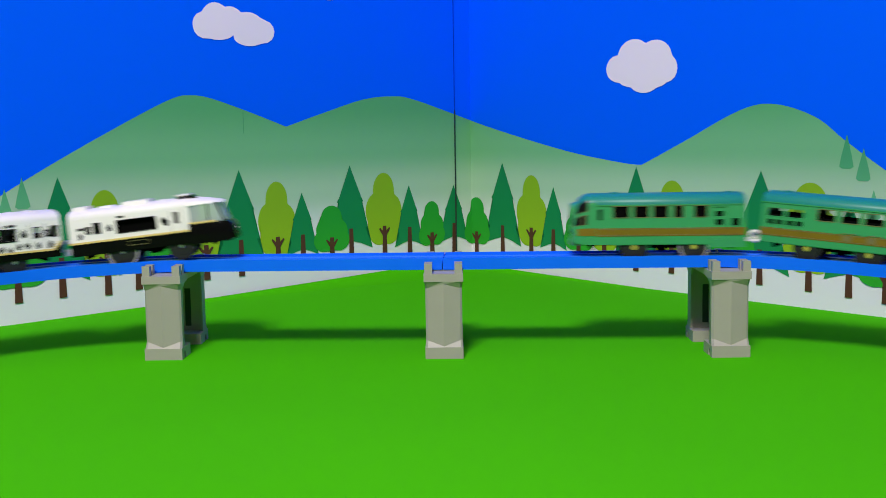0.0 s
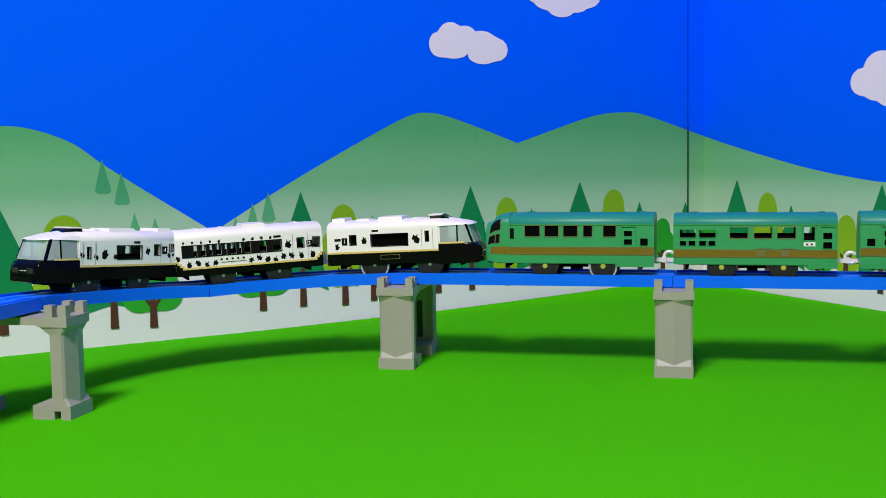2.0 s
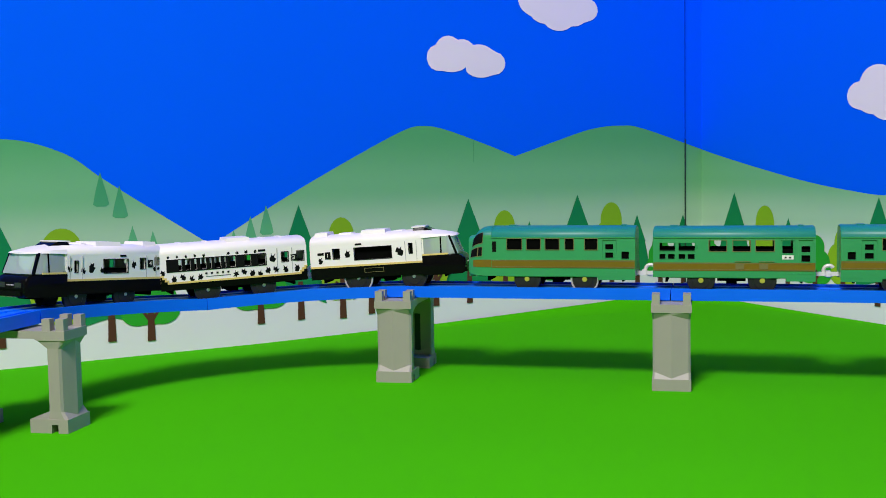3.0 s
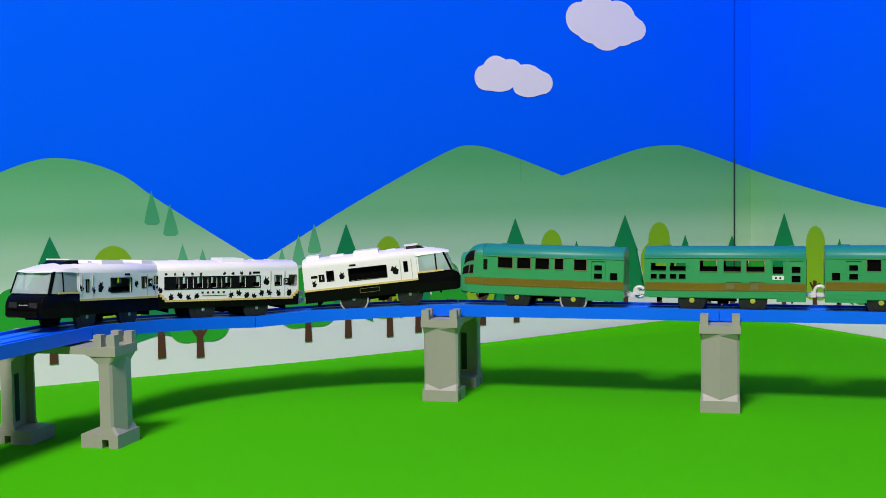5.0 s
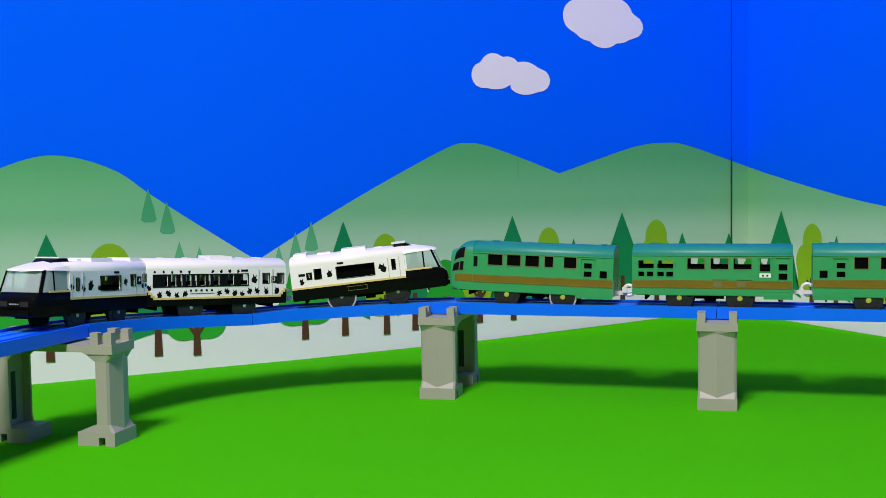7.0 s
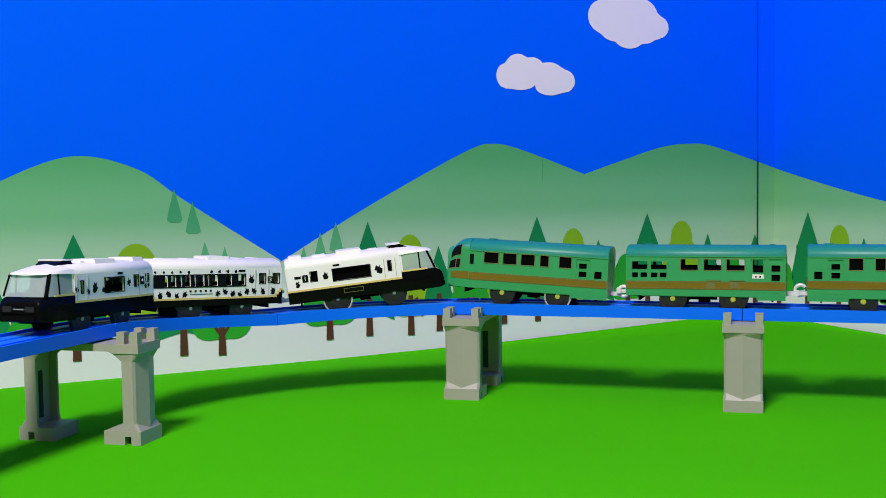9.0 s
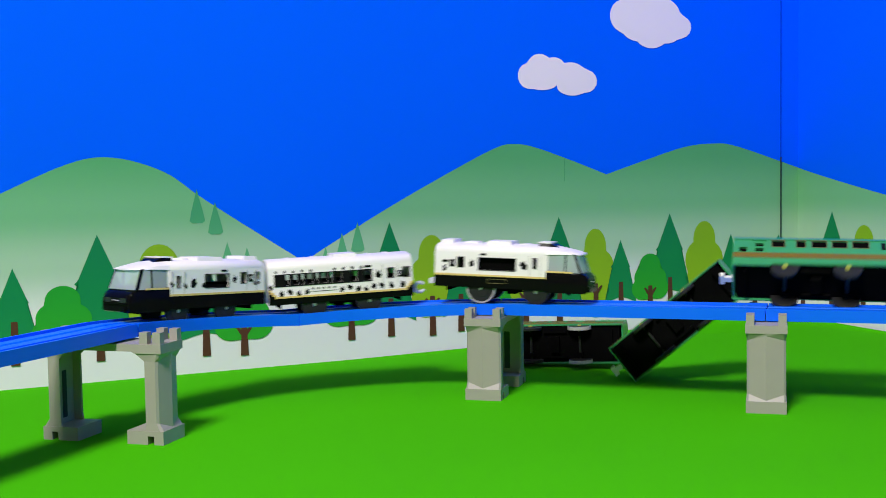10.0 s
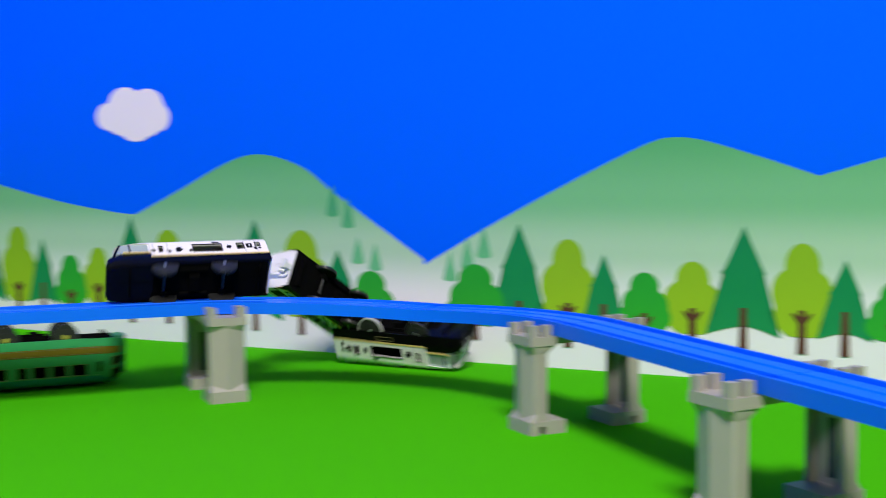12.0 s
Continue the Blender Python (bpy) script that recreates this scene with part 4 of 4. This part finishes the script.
def white_car(label, kind, mirror=False):
    """kind: 'front', 'tail' or 'middle'; the cab looks to +x, or to -x when mirrored."""
    car = new("toy_train_car")
    tagged(car, label, "toy train car", "cars of the white train")
    shoulder, crown = 0.0094, 0.0166
    zy = -0.0095 if kind != "middle" else -0.0138
    if kind == "front":
        x0, x1 = -0.0648, 0.0285
        holes = [(-0.0273, 0.0034, -0.0044, 0.0052), (-0.0453, -0.0400, -0.0026, 0.0052), (0.0181, 0.0207, -0.0017, 0.0062)]
        dashes = [(-0.0521, -0.0474, -0.0026, 0.0033), (-0.0583, -0.0530, 0.0008, 0.0028), (-0.0264, -0.0211, 0.0074, 0.0089)]
        axles, radii = (-0.0255, 0.0206), (0.0116, 0.0105)
        marks = [(-0.0330, 0.0008, 0.0026), (0.0101, 0.0006, 0.0034), (-0.0563, -0.0036, 0.0022)]
        boxes = [(-0.0630, -0.0495, 0.0100, 0.0200, 0.0125), (-0.0236, -0.0007, 0.0100, 0.0200, 0.0135), (-0.0435, -0.0300, 0.0140, 0.0179, 0.0080), (0.0030, 0.0130, 0.0140, 0.0181, 0.0080)]
    elif kind == "tail":
        x0, x1 = -0.0648, 0.0285
        holes = [(-0.0277, -0.0049, -0.0044, 0.0055), (-0.0454, -0.0403, -0.0018, 0.0060), (-0.0590, -0.0552, 0.0010, 0.0062), (0.0192, 0.0218, -0.0034, 0.0046)]
        dashes = [(-0.0525, -0.0478, -0.0010, 0.0048), (-0.0263, -0.0206, 0.0074, 0.0089)]
        axles, radii = (-0.0262, 0.0200), (0.0105, 0.0105)
        marks = [(0.0064, 0.0, 0.0034), (0.0142, -0.0026, 0.0022), (0.0265, -0.0010, 0.0020), (-0.0335, 0.0014, 0.0026), (-0.0030, -0.0024, 0.0020), (0.0315, -0.0036, 0.0014), (-0.0545, -0.0020, 0.0018), (-0.0583, -0.0018, 0.0015)]
        boxes = [(-0.0635, -0.0480, 0.0100, 0.0198, 0.0125), (-0.0275, -0.0010, 0.0100, 0.0196, 0.0135), (0.0020, 0.0090, 0.0130, 0.0180, 0.0085)]
    else:
        x0, x1 = -0.0595, 0.0595
        holes = [(-0.0451, -0.0425, -0.0038, 0.0045), (-0.0398, -0.0357, -0.0038, 0.0045), (-0.0325, -0.0307, -0.0038, 0.0045), (-0.0280, -0.0233, -0.0038, 0.0045), (-0.0204, -0.0189, -0.0038, 0.0045), (-0.0165, -0.0115, -0.0038, 0.0045),
                 (-0.0089, -0.0074, -0.0038, 0.0045), (-0.0047, 0.0003, -0.0038, 0.0045), (0.0074, 0.0128, -0.0038, 0.0045), (0.0187, 0.0251, -0.0038, 0.0045), (0.0384, 0.0438, -0.0030, 0.0048), (0.0513, 0.0570, -0.0030, 0.0048)]
        dashes = [(0.0460, 0.0507, -0.0028, 0.0026), (0.0190, 0.0250, 0.0066, 0.0082)]
        axles, radii = (-0.0228, 0.0227), (0.0105, 0.0105)
        marks = [(-0.0490 + 0.0068 * k, -0.0100 + 0.0012 * math.sin(k * 2.2), 0.0023) for k in range(4)] + [(0.0 + 0.0066 * k, -0.0098 + 0.0014 * math.sin(k * 1.7), 0.0023) for k in range(6)] + [(0.0412, -0.0090, 0.0024), (0.0505, -0.0088, 0.0024), (0.0305, 0.0006, 0.0030), (-0.0575, -0.0050, 0.0020)]
        marks += [(-0.0530 + 0.0070 * k, 0.0070 + 0.0005 * math.sin(k * 3), 0.0011) for k in range(5)] + [(-0.0055 + 0.0073 * k, 0.0070, 0.0013) for k in range(4)]
        boxes = [(-0.0060, 0.0155, 0.0100, 0.0196, 0.0130), (-0.0440, -0.0370, 0.0130, 0.0174, 0.0070), (-0.0225, -0.0165, 0.0130, 0.0174, 0.0070), (0.0240, 0.0290, 0.0130, 0.0174, 0.0070), (0.0380, 0.0450, 0.0130, 0.0174, 0.0070)]
    if mirror:
        x0, x1 = -x1, -x0
        holes, dashes = mirrored(holes, 1), mirrored(dashes, 1)
        axles, radii = (-axles[1], -axles[0]), radii[::-1]
        marks = [(-a, b, c) for a, b, c in marks]
        boxes = [(-b, -a, c, d, e) for a, b, c, d, e in boxes]
    for sg in (-1, 1):
        bm = bmesh.new()
        wall_with_holes(bm, x0, x1, zy, shoulder, holes, sg, shoulder)
        wall = part("side_wall", bm, WHITE, car, "white printed side wall")
        bm = bmesh.new()
        wall_with_holes(bm, x0, x1, LOW - 0.0008, zy, [], sg, shoulder)
        low = part("lower_side", bm, BLACK, car, "glossy black lower side")
        bm = bmesh.new()
        plate(bm, x0, x1, zy - 0.0002, zy + 0.0013, sg, side_y(zy, shoulder), 0.0003)
        part("stripe", bm, YELLOW, wall, "pale yellow waist stripe")
        for h in holes if kind != "middle" else holes[-2:]:
            bm = bmesh.new()
            ring_frame(bm, *h, sg, side_y(h[2], shoulder), w=0.0005, proud=0.0002)
            part("window_frame", bm, INK, wall)
        if kind == "middle":
            bm = bmesh.new()
            hs = sorted(holes[:10])
            wall_with_holes(bm, -0.0546, 0.0257, -0.0048, 0.0052, hs, sg, shoulder, thick=0.0006)
            for v in bm.verts:
                v.co.y += sg * 0.0003
            part("window_band", bm, INK, wall, "black band round a row of windows")
            for e, d in ((x0, 1), (x1, -1)):
                bm = bmesh.new()
                for k in range(3):
                    plate(bm, *sorted((e, e + d * (0.0064 - 0.002 * k))), zy + 0.0012 + 0.0019 * k, zy + 0.0031 + 0.0019 * k, sg, side_y(zy, shoulder), 0.0004)
                part("stepped_stripe", bm, YELLOW, wall)
                bm = bmesh.new()
                for k in range(3):
                    plate(bm, *sorted((e, e + d * (0.0050 - 0.002 * k))), zy - 0.0003 + 0.0019 * k, zy + 0.0018 + 0.0019 * k, sg, side_y(zy, shoulder), 0.0006)
                part("stepped_corner", bm, BLACK, wall)
            bm = bmesh.new()
            for k in range(5):
                plate(bm, -0.0245 + 0.0044 * k, -0.0229 + 0.0044 * k, -0.0082, -0.0067, sg, side_y(-0.0075, shoulder), 0.0003)
            plate(bm, -0.0240, -0.0040, -0.0100, -0.0097, sg, side_y(-0.0098, shoulder), 0.0003)
            part("name_bars", bm, INK, wall, "row of small dark bars")
        for k, d in enumerate(dashes):
            bm = bmesh.new()
            plate(bm, *d, sg, side_y(d[2], shoulder), 0.0003)
            part("dark_plate", bm, INK, wall)
            if k == 0:
                numeral({"front": "1", "tail": "4", "middle": "3"}[kind], (d[0] + d[1]) / 2, (d[2] + d[3]) / 2, sg, side_y(d[2], shoulder) + 0.00045, wall)
        if kind == "front":
            bm = bmesh.new()
            ring_frame(bm, *sorted((0.0 - (0.0195 if not mirror else -0.0040), -0.0040 if not mirror else 0.0195)), -0.0148, -0.0118, sg, BODY_W, w=0.0003, proud=0.0003)
            part("name_plate", bm, GOLD_LINE, low, "thin gold outline of a name plate")
        grooves = {"front": (0.0150, 0.0242), "tail": (0.0150, 0.0262), "middle": (0.0345, 0.0470)}[kind]
        for gx in grooves + ((-0.0560, -0.0462) if kind == "tail" else ()):
            gx = -gx if mirror else gx
            bm = bmesh.new()
            plate(bm, gx - 0.00022, gx + 0.00022, zy + 0.0014, shoulder - 0.0012, sg, side_y(zy, shoulder) - 0.0001, 0.0002)
            part("door_seam", bm, SEAM_GREY, wall)
        for k, (mx, mz, ms) in enumerate(marks):
            bm = bmesh.new()
            mark(bm, mx, mz, ms * 1.05, sg, shoulder, 31 * k + (7 if mirror else 3))
            part("printed_mark", bm, INK, wall)
    bm = bmesh.new()
    roof_shell(bm, x0, x1, shoulder, crown)
    roof = part("roof", bm, WHITE, car, "white roof", smooth=True)
    for a, b, z0, z1, w in boxes:
        bm = bmesh.new()
        z1 -= 0.0012 if z1 > 0.018 else 0.0004
        vs = box(bm, a, b, -w, w, z0, z1)
        for v in vs:
            if v.co.z > (z0 + z1) / 2:
                v.co.y *= 0.8
                v.co.x += 0.0016 * (1 if v.co.x < (a + b) / 2 else -1)
        bevel(bm, 0.0011, 3, 40)
        part("roof_unit", bm, WHITE, roof, smooth=True)
    if kind == "middle":
        for sg in (-1, 1):
            end_wall(car, x1 if sg > 0 else x0, sg, shoulder, crown, WHITE)
            coupler(car, x1 if sg > 0 else x0, sg, sg > 0)
    else:
        nose_white(car, x0 if mirror else x1, -1 if mirror else 1, shoulder)
        end_wall(car, x1 if mirror else x0, 1 if mirror else -1, shoulder, crown, WHITE)
        coupler(car, x1 if mirror else x0, 1 if mirror else -1, mirror)
    ch0, ch1 = (x0 + 0.003, x1 - 0.003) if kind == "middle" else ((x0 - 0.024, x1 - 0.003) if mirror else (x0 + 0.003, x1 + 0.024))
    chassis(car, ch0, ch1, axles, {"front": -0.0090, "tail": -0.0024, "middle": -0.0026}[kind])
    if kind == "front":
        bm = bmesh.new()
        box(bm, x0 + 0.02, x1 - 0.006, -0.0140, 0.0140, -0.0089, 0.0085)
        bevel(bm, 0.0006, 1, 50)
        part("motor_block", bm, UNDER, car, "black motor housing behind the windows")
    elif kind == "tail":
        bm = bmesh.new()
        box(bm, x0 + 0.026, x0 + 0.034, -0.0140, 0.0140, -0.0074, 0.0085)
        part("inner_bulkhead", bm, UNDER, car)
    wheels = [wheel_set(car, axles[0], radii[0], tyre=(kind == "front" and radii[0] > 0.011)), wheel_set(car, axles[1], radii[1])]
    return car, wheels


G1, G1_WHEELS = green_car("green toy train cab car with rounded nose", "cab")
G2, G2_WHEELS = green_car("green toy train middle car with gold-framed windows", "middle")
G3, G3_WHEELS = green_car("green toy train tail car with rounded nose", "cab", mirror=True)
W1, W1_WHEELS = white_car("white and black toy train cab car, motor inside", "front")
W2, W2_WHEELS = white_car("white toy train middle car with black window band", "middle")
W3, W3_WHEELS = white_car("white and black toy train tail car with clear cab", "tail", mirror=True)


# ---- what moves: both trains run, meet, push, and fall off the far side of the track ----
def on_rails(s, ry=0.0, rise=0.0, rx=0.0):
    a, b = along(s - 0.023)[0], along(s + 0.023)[0]
    za, zb = -sag_at(s - 0.023), -sag_at(s + 0.023)
    c = (a + b) / 2
    return pose(c.x, c.y, 0.101 + (za + zb) / 2 + rise, rx, ry - math.degrees(math.atan2(zb - za, 0.046)), math.degrees(math.atan2(b.y - a.y, b.x - a.x)))


# seconds, metres along the track, tilt, rise
G1_RUN = [(0.0, 0.1665), (0.2, 0.0945), (0.35, 0.046), (0.5, 0.027), (0.65, 0.007), (0.8, -0.0105), (1.0, -0.027), (1.25, -0.054), (1.5, -0.0765), (2.0, -0.08),
          (2.5, -0.081), (2.7, -0.084), (3.5, -0.114), (4.3, -0.144, 1.4), (4.5, -0.144, 1.4), (5.0, -0.138, 1.5), (5.5, -0.1325, 1.5), (6.0, -0.132, 1.6), (6.5, -0.139, 1.8), (7.5, -0.147, 2.3, 0.0005),
          (8.5, -0.161, 3.0, 0.0015), (9.0, -0.1675, 3.3, 0.0015), (9.2, -0.174, 4.0, 0.002)]
G2_RUN = [(0.0, 0.31, 2.5), (0.2, 0.239, 2.0), (0.35, 0.188), (0.5, 0.1595), (0.65, 0.144), (0.8, 0.128), (1.0, 0.112), (1.25, 0.084), (1.5, 0.06), (2.0, 0.0595),
          (2.5, 0.0605), (2.7, 0.056), (3.5, 0.0265), (4.3, -0.003), (4.5, -0.003), (5.0, 0.003), (5.5, 0.0085), (6.0, 0.009), (6.5, 0.002), (7.5, -0.009),
          (8.5, -0.0215), (9.0, -0.0285), (9.2, -0.036), (9.4, -0.0535), (9.5, -0.0745), (9.6, -0.092)]
G3_RUN = [(0.0, 0.453), (0.2, 0.376), (0.35, 0.325), (0.5, 0.292), (0.65, 0.281), (0.8, 0.272), (1.0, 0.254), (1.25, 0.223), (1.5, 0.199), (2.0, 0.2005),
          (2.5, 0.202), (2.7, 0.198), (3.5, 0.1683), (4.3, 0.1355), (4.5, 0.1355), (5.0, 0.1415), (5.5, 0.147), (6.0, 0.1475), (6.5, 0.1405), (7.5, 0.131),
          (8.5, 0.118), (9.0, 0.112), (9.2, 0.108), (9.4, 0.09), (9.5, 0.069), (9.6, 0.047), (9.7, 0.0275), (9.8, 0.0165)]
W1_RUN = [(0.0, -0.2290, -4.8, 0.0028), (0.2, -0.152, -1.0), (0.35, -0.098), (0.5, -0.1025), (0.65, -0.123), (0.8, -0.142), (1.0, -0.159), (1.25, -0.188), (1.5, -0.211, -1.0), (2.0, -0.2145, -1.5),
          (2.5, -0.2155, -2.0, 0.0005), (2.7, -0.2185, -2.0, 0.0005), (3.5, -0.249, -3.0, 0.001), (4.3, -0.2795, -4.0, 0.0015), (4.5, -0.2795, -4.0, 0.0015), (5.0, -0.2735, -4.0, 0.0015), (5.5, -0.268, -4.0, 0.0015), (6.0, -0.2675, -4.0, 0.0015), (6.5, -0.2745, -4.0, 0.0015), (7.5, -0.287, -4.3, 0.002),
          (8.5, -0.299, -4.5, 0.002), (9.0, -0.307, -4.5, 0.002), (9.2, -0.313, -4.5, 0.002), (9.4, -0.3215, -5.5, 0.003), (9.5, -0.314, -6.0, 0.004), (9.6, -0.2895, -3.5, 0.002), (9.7, -0.276, -4.5, 0.001), (9.8, -0.2515, -5.5, 0.003), (9.9, -0.2215, -1.0, 0.004), (10.0, -0.1975, 2.0, 0.004),
          (10.1, -0.1735, 6.0, 0.005), (10.2, -0.142, 5.0, 0.004), (10.3, -0.112, 4.0, 0.003), (10.5, -0.044, 2.5, 0.002), (10.7, 0.006, 1.0, 0.0), (10.9, 0.0575), (11.0, 0.0975), (11.2, 0.1625), (11.3, 0.19, -4.5, 0.003), (11.4, 0.221, -1.0, 0.003)]
W2_RUN = [(0.0, -0.3665), (0.2, -0.2915), (0.35, -0.242), (0.5, -0.2445), (0.65, -0.265), (0.8, -0.285), (1.0, -0.302), (1.25, -0.332), (1.5, -0.354), (2.0, -0.35),
          (2.5, -0.3485), (2.7, -0.352), (3.5, -0.3838), (4.3, -0.4155), (4.5, -0.4155), (5.0, -0.4095), (5.5, -0.404), (6.0, -0.4035), (6.5, -0.4105), (7.5, -0.423),
          (8.5, -0.4365), (9.0, -0.443), (9.2, -0.449), (9.4, -0.456), (9.5, -0.449), (9.6, -0.4345), (9.7, -0.423), (9.8, -0.3945), (9.9, -0.3685), (10.0, -0.3485),
          (10.1, -0.3235), (10.2, -0.2915), (10.3, -0.258, 0.0, 0.001), (10.5, -0.1905, 0.0, 0.0025), (10.7, -0.138, 0.0, 0.0015), (10.9, -0.085), (11.0, -0.0465), (11.2, 0.0200), (11.3, 0.049), (11.5, 0.112),
          (11.6, 0.148, -1.5, 0.001)]
W3_RUN = [(0.0, -0.5105), (0.2, -0.4270), (0.35, -0.3765), (0.5, -0.3745), (0.65, -0.3955), (0.8, -0.4165), (1.0, -0.4335), (1.25, -0.4635), (1.5, -0.4835, 1.2, 0.0), (2.0, -0.4775, 1.2, 0.0),
          (2.5, -0.4755, 1.2, 0.0), (2.7, -0.4790, 1.2, 0.0), (3.5, -0.5105, 1.2, 0.0), (4.3, -0.5420, 1.2, 0.0), (4.5, -0.5420, 1.2, 0.0), (5.0, -0.5360, 1.2, 0.0), (5.5, -0.5305, 1.2, 0.0), (6.0, -0.5300, 1.2, 0.0), (6.5, -0.5370, 1.2, 0.0), (7.5, -0.5495, 1.2, 0.0),
          (8.5, -0.5635, 1.2, 0.0), (9.0, -0.5695, 1.2, 0.0), (9.2, -0.5755, 1.2, 0.0), (9.4, -0.5845, 1.2, 0.0), (9.5, -0.5830, 1.2, 0.0), (9.6, -0.5670, 1.2, 0.0), (9.7, -0.5525, 1.2, 0.0), (9.8, -0.5245, 1.2, 0.0), (9.9, -0.5015), (10.0, -0.4825),
          (10.1, -0.4595), (10.2, -0.4285), (10.3, -0.3995), (10.5, -0.3360, 0.0, 0.0025), (10.7, -0.2835), (10.9, -0.2300), (11.0, -0.1935), (11.2, -0.1255), (11.3, -0.0965), (11.5, -0.0310),
          (11.6, 0.0065), (11.7, 0.0445), (11.8, 0.0825, -1.0, 0.001)]

# falls: seconds, place of the car's middle, roll, tilt, turn
G1_FALL = [(9.3, -0.188, 0.921, 0.1045, -1, 8, -2), (9.4, -0.197, 0.922, 0.106, -3, 14, -3), (9.5, -0.204, 0.928, 0.109, -8, 12, -30), (9.6, -0.222, 0.943, 0.110, -8, 0, -52), (9.7, -0.206, 0.968, 0.094, -10, -27, -76), (9.8, -0.203, 0.995, 0.066, -55, -52, -42),
           (9.9, -0.190, 1.030, 0.036, -90, -16, 0), (10.0, -0.1985, 1.065, 0.022, -90, -2, 0), (10.1, -0.1985, 1.075, 0.019, -90, 0, -1), (10.2, -0.1985, 1.075, 0.0185, -90, 0, -1), (12.0, -0.1970, 1.075, 0.0185, -90, 0, -1)]
G2_FALL = [(9.7, -0.120, 0.921, 0.104, -4, 8, -3), (9.8, -0.122, 0.926, 0.106, -8, 13, -20), (9.9, -0.105, 0.957, 0.086, -75, -35, -4), (10.0, -0.080, 1.000, 0.052, -92, -40, 0), (10.1, -0.080, 1.020, 0.046, -105, -30, 0), (10.2, -0.081, 1.048, 0.0245, -136, -2, 0), (10.4, -0.080, 1.050, 0.0242, -141, 0, 0), (12.0, -0.080, 1.050, 0.0242, -141, 0, 0)]
G3_FALL = [(9.9, 0.017, 0.921, 0.105, -6, 9, -3), (10.0, 0.033, 0.940, 0.102, -56, 1, 0), (10.1, 0.050, 0.962, 0.078, -118, 0, 0), (10.2, 0.071, 1.005, 0.030, -170, 1, 0), (10.4, 0.0815, 0.992, 0.0214, -181, 0, 0), (12.0, 0.0830, 0.992, 0.0214, -181, 0, 0)]
W1_FALL = [(11.5, 0.244, 0.889, 0.102, -6, 7, -7), (11.6, 0.277, 0.898, 0.098, -14, 11, -8), (11.7, 0.324, 0.922, 0.087, -32, 20, -8), (11.8, 0.363, 0.955, 0.058, -100, 36, -4), (11.9, 0.375, 0.960, 0.033, -130, 20, -22), (12.0, 0.391, 0.952, 0.0205, -160, 2, -50)]
W2_FALL = [(11.7, 0.179, 0.906, 0.1035, -4, -5, -3), (11.8, 0.216, 0.912, 0.108, -18, -8, -6), (11.9, 0.266, 0.950, 0.090, -70, 14, 12), (12.0, 0.323, 0.990, 0.059, -100, 32, 24)]
W3_FALL = [(11.9, 0.135, 0.912, 0.104, -10, -3, -3), (12.0, 0.191, 0.930, 0.099, -60, 0, -2)]


def path_of(run, fall):
    rows = [(r[0], on_rails(r[1], *(r[2:] or (0.0,)))) for r in run]
    rows += [(t, pose(x, y, z, rx, ry, rz)) for t, x, y, z, rx, ry, rz in fall]
    return rows


def spin(axle, run, r):
    """Turn an axle as its car rolls along."""
    x, _, z = axle.location
    ts, ss = [q[0] for q in run], [q[1] for q in run]
    times = sorted({round(k / 30, 4) for k in range(0, 50)} | {1.75 + 0.25 * k for k in range(30)} | {round(k / 30, 4) for k in range(276, 361)})
    walk(axle, [(t, pose(x, 0, z, 0, math.degrees(float(np.interp(t, ts, ss)) / r), 0)) for t in times])


def motions():
    for car, wheels, run, fall in ((G1, G1_WHEELS, G1_RUN, G1_FALL), (G2, G2_WHEELS, G2_RUN, G2_FALL), (G3, G3_WHEELS, G3_RUN, G3_FALL),
                                   (W1, W1_WHEELS, W1_RUN, W1_FALL), (W2, W2_WHEELS, W2_RUN, W2_FALL), (W3, W3_WHEELS, W3_RUN, W3_FALL)):
        walk(car, path_of(run, fall))
        for axle in wheels:
            spin(axle, run, 0.0105)


motions()
